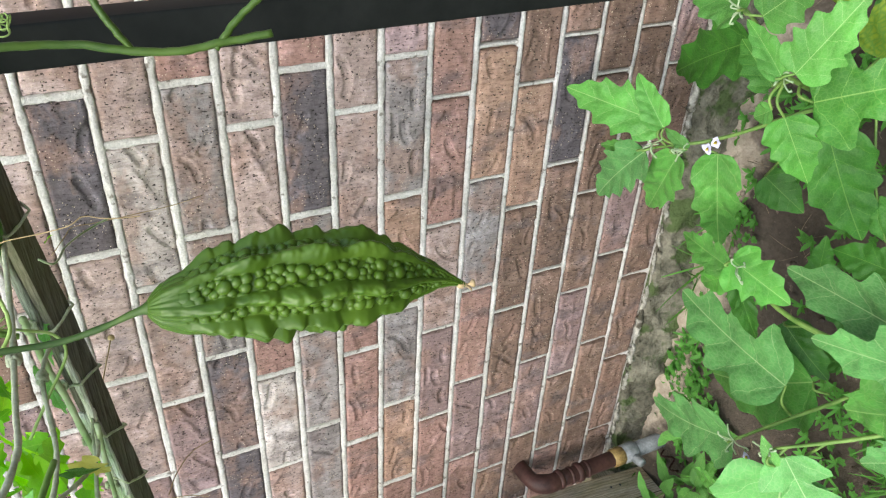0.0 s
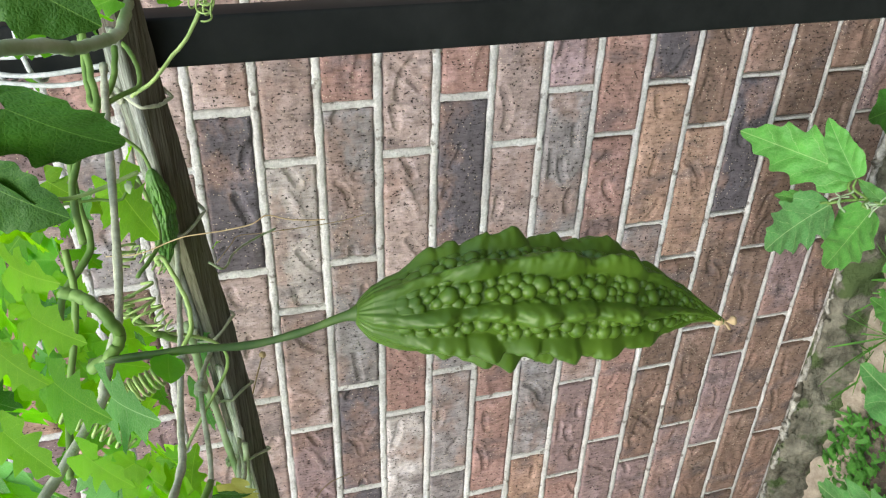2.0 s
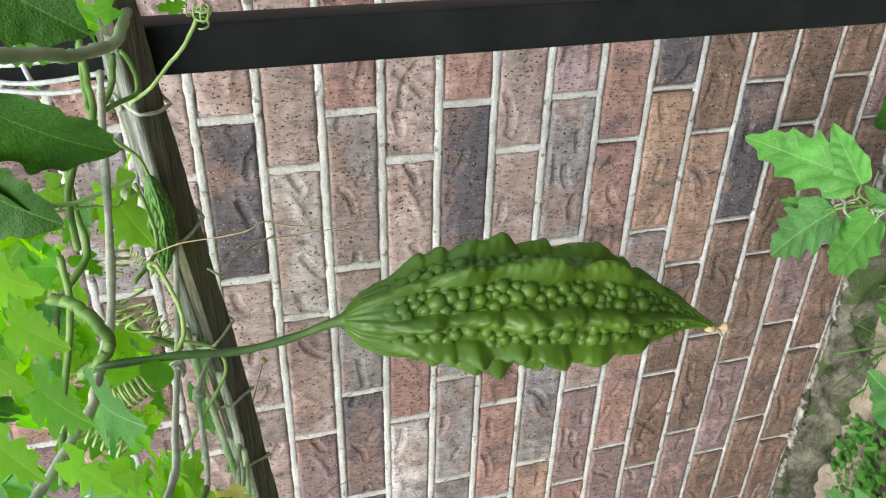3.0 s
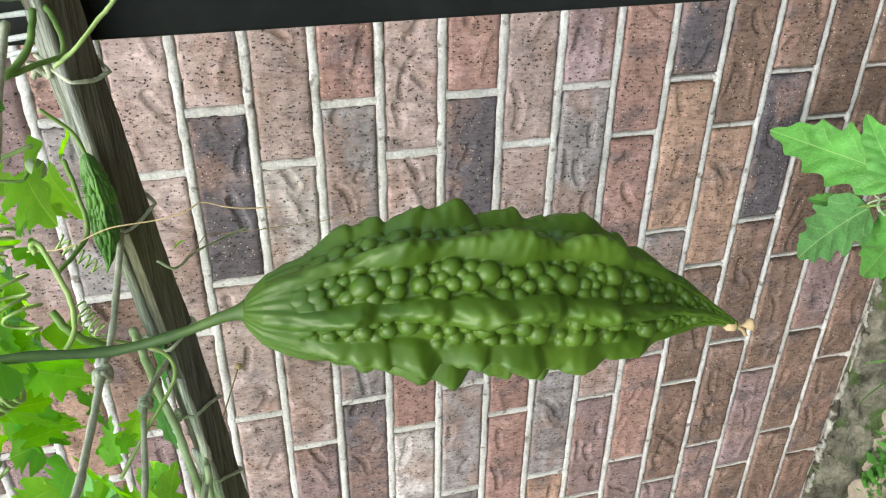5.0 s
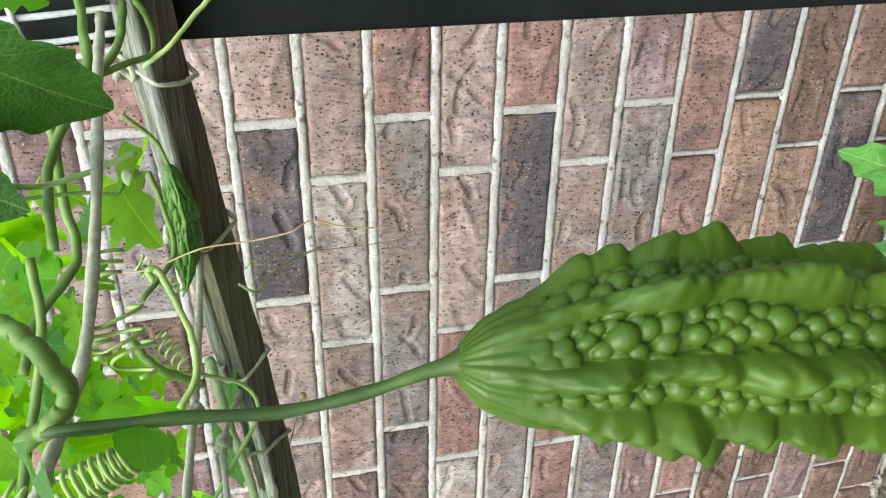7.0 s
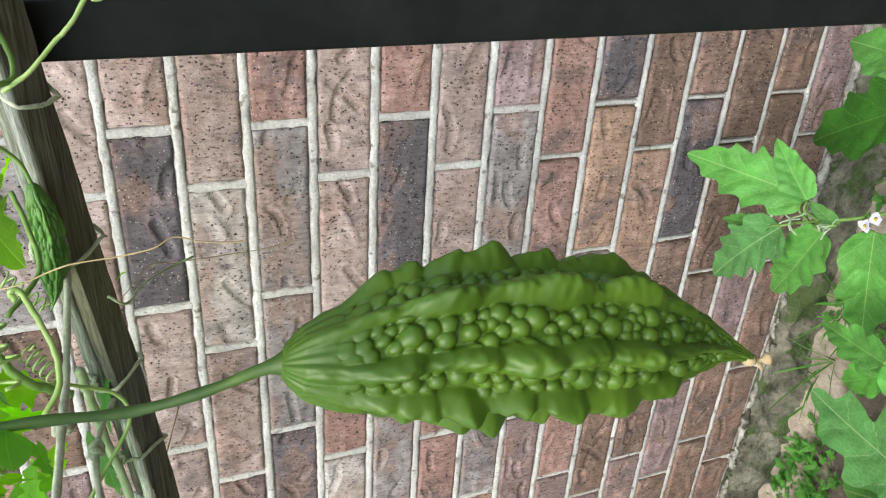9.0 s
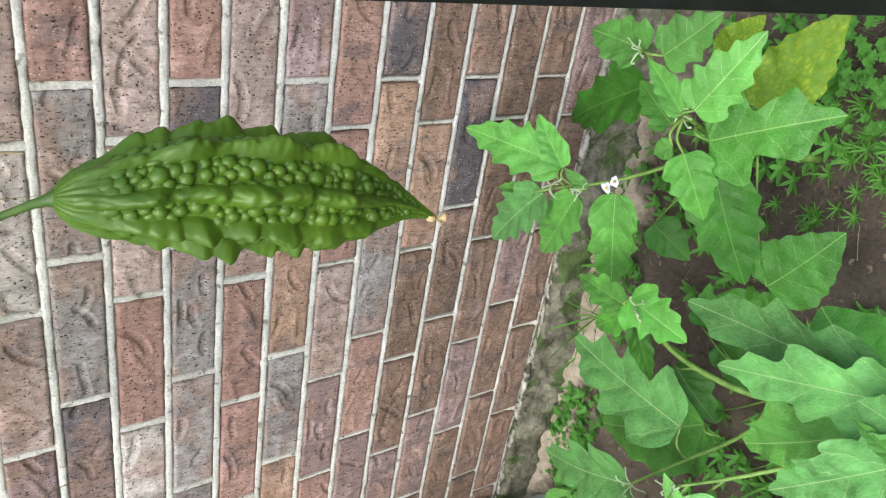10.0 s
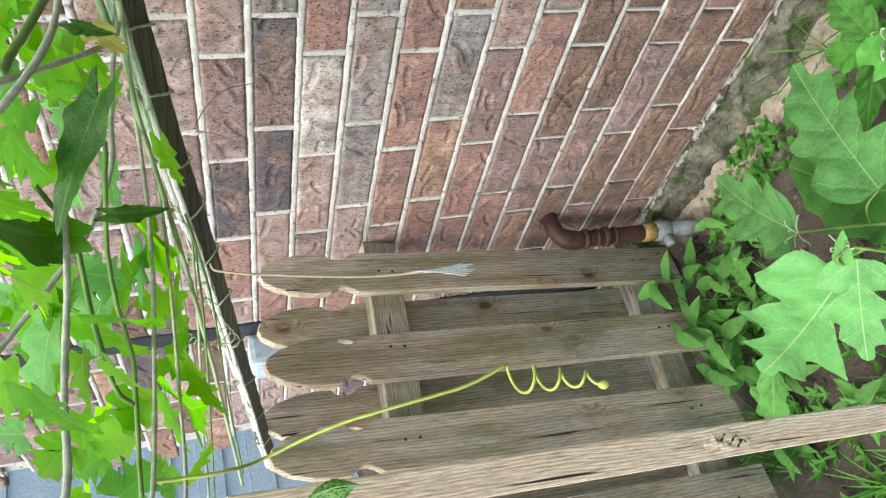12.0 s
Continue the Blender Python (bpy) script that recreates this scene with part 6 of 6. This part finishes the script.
vine_leaf((-0.011, -0.684, 1.060), (-0.038, -0.696, 1.048), 0.027, "V")
vine_leaf((-0.286, -0.570, 1.030), (-0.370, -0.539, 1.029), 0.076, "V")
vine_leaf((-0.085, -0.637, 1.050), (-0.091, -0.652, 1.038), 0.017, "B")
vine_leaf((-0.008, -0.576, 1.070), (0.006, -0.617, 1.058), 0.038, "V")
vine_leaf((-0.037, -0.598, 1.080), (-0.086, -0.575, 1.068), 0.047, "D")
vine_leaf((-0.185, -0.498, 1.040), (-0.267, -0.461, 1.036), 0.076, "B")
r8 = random.Random(23)
for _ in range(32):
    f, k = r8.random(), r8.random()
    c = Vector((0.065 - 0.155 * f, -0.385 - 0.07 * f, 1.125 - 0.035 * k)) + Vector((r8.uniform(-0.02, 0.02), r8.uniform(-0.02, 0.03), r8.uniform(0.0, 0.02)))
    a, ln = r8.uniform(0, 6.28), r8.uniform(0.020, 0.040)
    vine_leaf(c, c + ln * Vector((0.9 * math.cos(a), 0.3 * math.sin(a), 0.8 * math.sin(a))), ln * r8.uniform(0.9, 1.15), r8.choice("BBBVVP"))
r8 = random.Random(19)
for _ in range(46):
    back = r8.random()
    c = Vector((0.10 - 0.36 * r8.random() - 0.06 * back, -0.56 + 0.20 * back + r8.uniform(-0.02, 0.02), 1.085 + 0.085 * back + r8.uniform(0.0, 0.05)))
    a, ln = r8.uniform(0, 6.28), r8.uniform(0.032, 0.060)
    vine_leaf(c, c + ln * Vector((0.8 * math.cos(a), 0.35 * math.sin(a), 0.7 * math.sin(a + 0.6))), ln * r8.uniform(0.9, 1.15), r8.choice("BBVVP"))
coil((0.208, -0.436, 1.022), (0.211, -0.432, 1.032), 0.0042, 3.2, 0.0007)
coil((0.204, -0.434, 1.027), (0.213, -0.438, 1.025), 0.0034, 2.5, 0.0007)
coil((0.130, -0.602, 1.066), (0.136, -0.599, 1.051), 0.0042, 9, 0.0009)
coil((0.112, -0.580, 1.087), (0.098, -0.587, 1.067), 0.0035, 9, 0.0009)
coil((0.155, -0.548, 1.062), (0.149, -0.553, 1.062), 0.0035, 3, 0.0008)
coil((0.148, -0.570, 1.062), (0.142, -0.575, 1.062), 0.0030, 2.5, 0.0009)
coil((0.148, -0.566, 1.060), (0.141, -0.570, 1.058), 0.0070, 1.6, 0.0008)
coil((0.140, -0.566, 1.057), (0.133, -0.572, 1.056), 0.0055, 1.4, 0.0008)
spring = [Vector((-0.185 - r * math.sin(a), -0.633 - 0.010 * f + r * math.cos(a), 0.836 - 0.057 * f)) for f, r, a in [(i / 70, 0.0095 - 0.006 * i / 70, 2 * math.pi * 3.45 * i / 70) for i in range(71)]]
part("coiled_tendril", tube(bmesh.new(), spring, 0.00105, 7), OLD_TENDRIL, vine)
part("bud", tube(bmesh.new(), [spring[-1] + Vector((0, -0.0006, 0.002 - 0.0018 * i)) for i in range(5)], lambda f: 0.0010 + 0.0021 * math.sin(math.pi * min(1, f * 0.9 + 0.05)), 8), OLD_TENDRIL, vine, "pale yellow-green bud")
coil((0.100, -0.450, 1.076), (0.085, -0.452, 1.062), 0.0035, 6, 0.0007)
coil((0.078, -0.470, 1.070), (0.070, -0.480, 1.060), 0.0040, 5, 0.0007)
coil((-0.36, -0.47, 1.03), (-0.38, -0.48, 1.012), 0.0030, 6, 0.0007)
coil((-0.45, -0.42, 1.0), (-0.50, -0.41, 0.985), 0.0080, 3, 0.0008, PALESTEM)
stem([(0.153, -0.509, 1.094), (0.152, -0.504, 1.078), (0.150, -0.502, 1.068), (0.152, -0.500, 1.065)], 0.0008)
bm = bmesh.new()
bmesh.ops.create_uvsphere(bm, u_segments=12, v_segments=8, radius=0.0029)
for v in bm.verts:
    v.co.z *= 1.35
    v.co *= 1 + 0.12 * math.sin(5 * math.atan2(v.co.y, v.co.x))
part("bud", bm, PALESTEM, vine, "closed pale green flower bud", m=pose(0.1535, -0.500, 1.062, 20, 60, 0))
for i, (x, y, z) in enumerate(((0.074, -0.514, 1.055), (0.02, -0.467, 1.053))):
    k = [Vector((x, y, z)) + Vector((0.0022 * math.sin(2.3 * q + i), 0.0030 * math.cos(1.7 * q), 0.0022 * math.sin(1.1 * q))) for q in range(14)]
    tagged(part("twine_knot", tube(bmesh.new(), spline(k, 50), 0.0015, 6, 0.3, i), TWINE), "frayed knot in the bleached twine", "knot")


# ---------------------------------------------------------------- bricks of the wall
BRICK_TONES = {"r": (0.335, 0.200, 0.170), "p": (0.400, 0.300, 0.272), "g": (0.29, 0.255, 0.248), "d": (0.124, 0.106, 0.114), "o": (0.370, 0.235, 0.172), "m": (0.275, 0.190, 0.183), "w": (0.47, 0.41, 0.385), "b": (0.195, 0.128, 0.098)}
# one row of letters a course, from the right end of the wall to the left
COURSES = {
    -1: "prppppmp", 0: "rrpdppmpr", 1: "prpwpmdrp", 2: "rprggddpr", 3: "prpprwppr", 4: "rrrdgggpr", 5: "ropprrrpr", 6: "rmmgogorr",
    # lower courses turn to dark brown b, partly for weaker light near the ground
    7: "brrrpmrrp", 8: "rddogrmrb", 9: "rbbobbmob", 10: "bbbdbbmbb", 11: "bbbbbmbrb", 12: "bmbbmbbbr", 13: "bbmbbbbbb",
}


def brick_mesh(length, seed, step=0.0019):
    """A brick with rounded uneven edges and worm-like grooves pressed into its face."""
    rnd = random.Random(seed)
    worms = []
    count = rnd.choice((2, 3, 3, 4))
    for w in range(count):
        x, z = ((w + rnd.uniform(0.1, 0.8)) / count) * length, rnd.uniform(0.010, 0.047)
        a = rnd.choice((0, math.pi)) + rnd.gauss(0, 0.38)
        turn = rnd.uniform(-0.07, 0.07)
        path = []
        for _ in range(rnd.randint(9, 20)):
            path.append((x, z))
            x += 0.0027 * math.cos(a)
            z += 0.0027 * math.sin(a)
            a += turn
        worms.append((path, rnd.uniform(0.0046, 0.0062), rnd.choice((-0.8, 1, 1, 1)) * rnd.uniform(0.0016, 0.0028)))
    nx, nz, h = max(6, int(length / step)), int(0.0575 / step), 0.0575
    bm = bmesh.new()

    def place(u, v):
        x, z = u * length, v * h
        edge = min(x, length - x, z, h - z)
        y = 0.0030 * max(0.0, 1 - edge / 0.0045) ** 2
        for path, rad, deep in worms:
            if path[0][0] - 0.06 < x < path[0][0] + 0.06:
                d = min((x - px) ** 2 + (z - pz) ** 2 for px, pz in path) ** 0.5 / rad
                if d < 1.6:
                    e = min(1.0, max(0.0, (1.1 - d) / 0.62))
                    y += deep * e * e * (3 - 2 * e) - 0.0006 * math.exp(-(((d - 1.3) / 0.22) ** 2))
        y += 0.0012 * noise.noise((x * 38 + seed, z * 60, 1.0)) + 0.0007 * noise.noise((x * 150, z * 90 + seed, 2.0))
        wob = 0.0014 * noise.noise((x * 60 + seed * 3, z * 60, 4.0))
        return Vector((x + (wob if u in (0, 1) else 0), y, z + (wob if v in (0, 1) else 0)))

    rows = grid_mesh(bm, nx, nz, lambda u, v: place(u, v))
    edge = [r[0] for r in rows] + rows[-1][1:] + [r[-1] for r in reversed(rows[:-1])] + rows[0][-2:0:-1]
    back = [bm.verts.new((v.co.x, 0.02, v.co.z)) for v in edge]
    for i in range(len(edge)):
        j = (i + 1) % len(edge)
        bm.faces.new((edge[i], back[i], back[j], edge[j]))
    bmesh.ops.recalc_face_normals(bm, faces=bm.faces)
    return mesh_of("brick", bm, CLAY)


FULL = [brick_mesh(LEN - 0.0105, s) for s in range(26)]
HIGH = [brick_mesh(LEN - 0.0105, s, 0.006) for s in range(5)]
rnd = random.Random(5)
for k in range(-8, 14):
    letters = COURSES.get(k, "")
    z = TOP - RISE * (k + 1) + 0.005
    joint = (0.0 if k % 2 == 0 else -0.0635) + 3 * LEN
    n = 0
    while joint - LEN * n - LEN > X_LEFT - 0.1:
        x0 = joint - LEN * (n + 1) + 0.005
        tone = letters[n] if n < len(letters) else rnd.choice("rppmgobd")
        c = BRICK_TONES[tone]
        v = rnd.uniform(0.9, 1.12)
        b = new("brick", (FULL if k >= -2 else HIGH)[rnd.randrange(26) % (26 if k >= -2 else 5)])
        b.matrix_basis = pose(x0 + rnd.uniform(-0.0012, 0.0012), rnd.uniform(-0.001, 0.001), z + rnd.uniform(-0.0008, 0.0008), rnd.uniform(-0.4, 0.4), rnd.uniform(-0.25, 0.25), 0)
        b.color = (c[0] * v, c[1] * v, c[2] * v, 1)
        b.parent = wall
        n += 1


def upper_courses():
    """Courses far above the bed, joined in one mesh."""
    bm = bmesh.new()
    for k in range(-27, -8):
        z = TOP - RISE * (k + 1) + 0.005
        x = (0.0 if k % 2 == 0 else -0.0635) + 2 * LEN
        while x > X_LEFT:
            box(bm, (x - LEN + 0.0105, 0.0, z), (x, 0.02, z + 0.0575))
            x -= LEN
    ob = part("upper_bricks", bm, CLAY, wall, smooth=False)
    ob.color = (0.325, 0.215, 0.18, 1)
    ob["kind"] = "stuff"


upper_courses()


def joints():
    """Tooled mortar standing a little proud between the bricks."""
    bm = bmesh.new()

    def bead(a, b, across, seed, thin=1.0):
        steps = max(4, int((b - a).length / 0.004))
        rows = []
        for i in range(steps + 1):
            c = a.lerp(b, i / steps)
            z = c.z
            w = (0.0105 if z < 0.13 else 0.0036 + 0.0022 * min(1.0, max(0.0, (z - 0.2) / 0.45))) * (1 + (0.6 if z < 0.13 else 0.32) * noise.noise((c.x * 55, c.z * 55, seed)) + 0.25 * noise.noise((c.x * 160, c.z * 160, seed)))
            off = 0.0011 * noise.noise((c.x * 40 + 9, c.z * 40, seed + 3.0))
            w *= thin
            row = []
            for q in (-1, -0.72, -0.3, 0.3, 0.72, 1):
                deep = 0.0045 * abs(q) ** 5 + 0.0004 + (0.0022 + 0.004 * (1 - thin)) * max(0.0, 1 - z / 0.7) + 0.0012 * noise.noise((c.x * 140, c.z * 140 + q * 2, seed + 6.0)) + 0.0006 * noise.noise((c.x * 330, c.z * 330 + q * 3, seed))
                row.append(bm.verts.new(c + across * (q * w + off) + Vector((0, deep, 0))))
            rows.append(row)
        for p, r in zip(rows, rows[1:]):
            for q in range(5):
                bm.faces.new((p[q], r[q], r[q + 1], p[q + 1]))

    for k in range(-8, 15):
        z = TOP - RISE * k
        bead(Vector((X_LEFT, 0, z)), Vector((X_RIGHT, 0, z)), Vector((0, 0, 1)), k)
        joint = (0.0 if k % 2 == 0 else -0.0635) + 3 * LEN
        for n in range(13):
            x = joint - LEN * n
            if X_LEFT < x < X_RIGHT and k < 14:
                bead(Vector((x, 0.0004, z - RISE + 0.004)), Vector((x, 0.0004, z - 0.004)), Vector((1, 0, 0)), k + n * 17, 1.0 if k < 7 else 0.62)
    bmesh.ops.recalc_face_normals(bm, faces=bm.faces)
    part("mortar_joint", bm, MORTAR, wall)


joints()
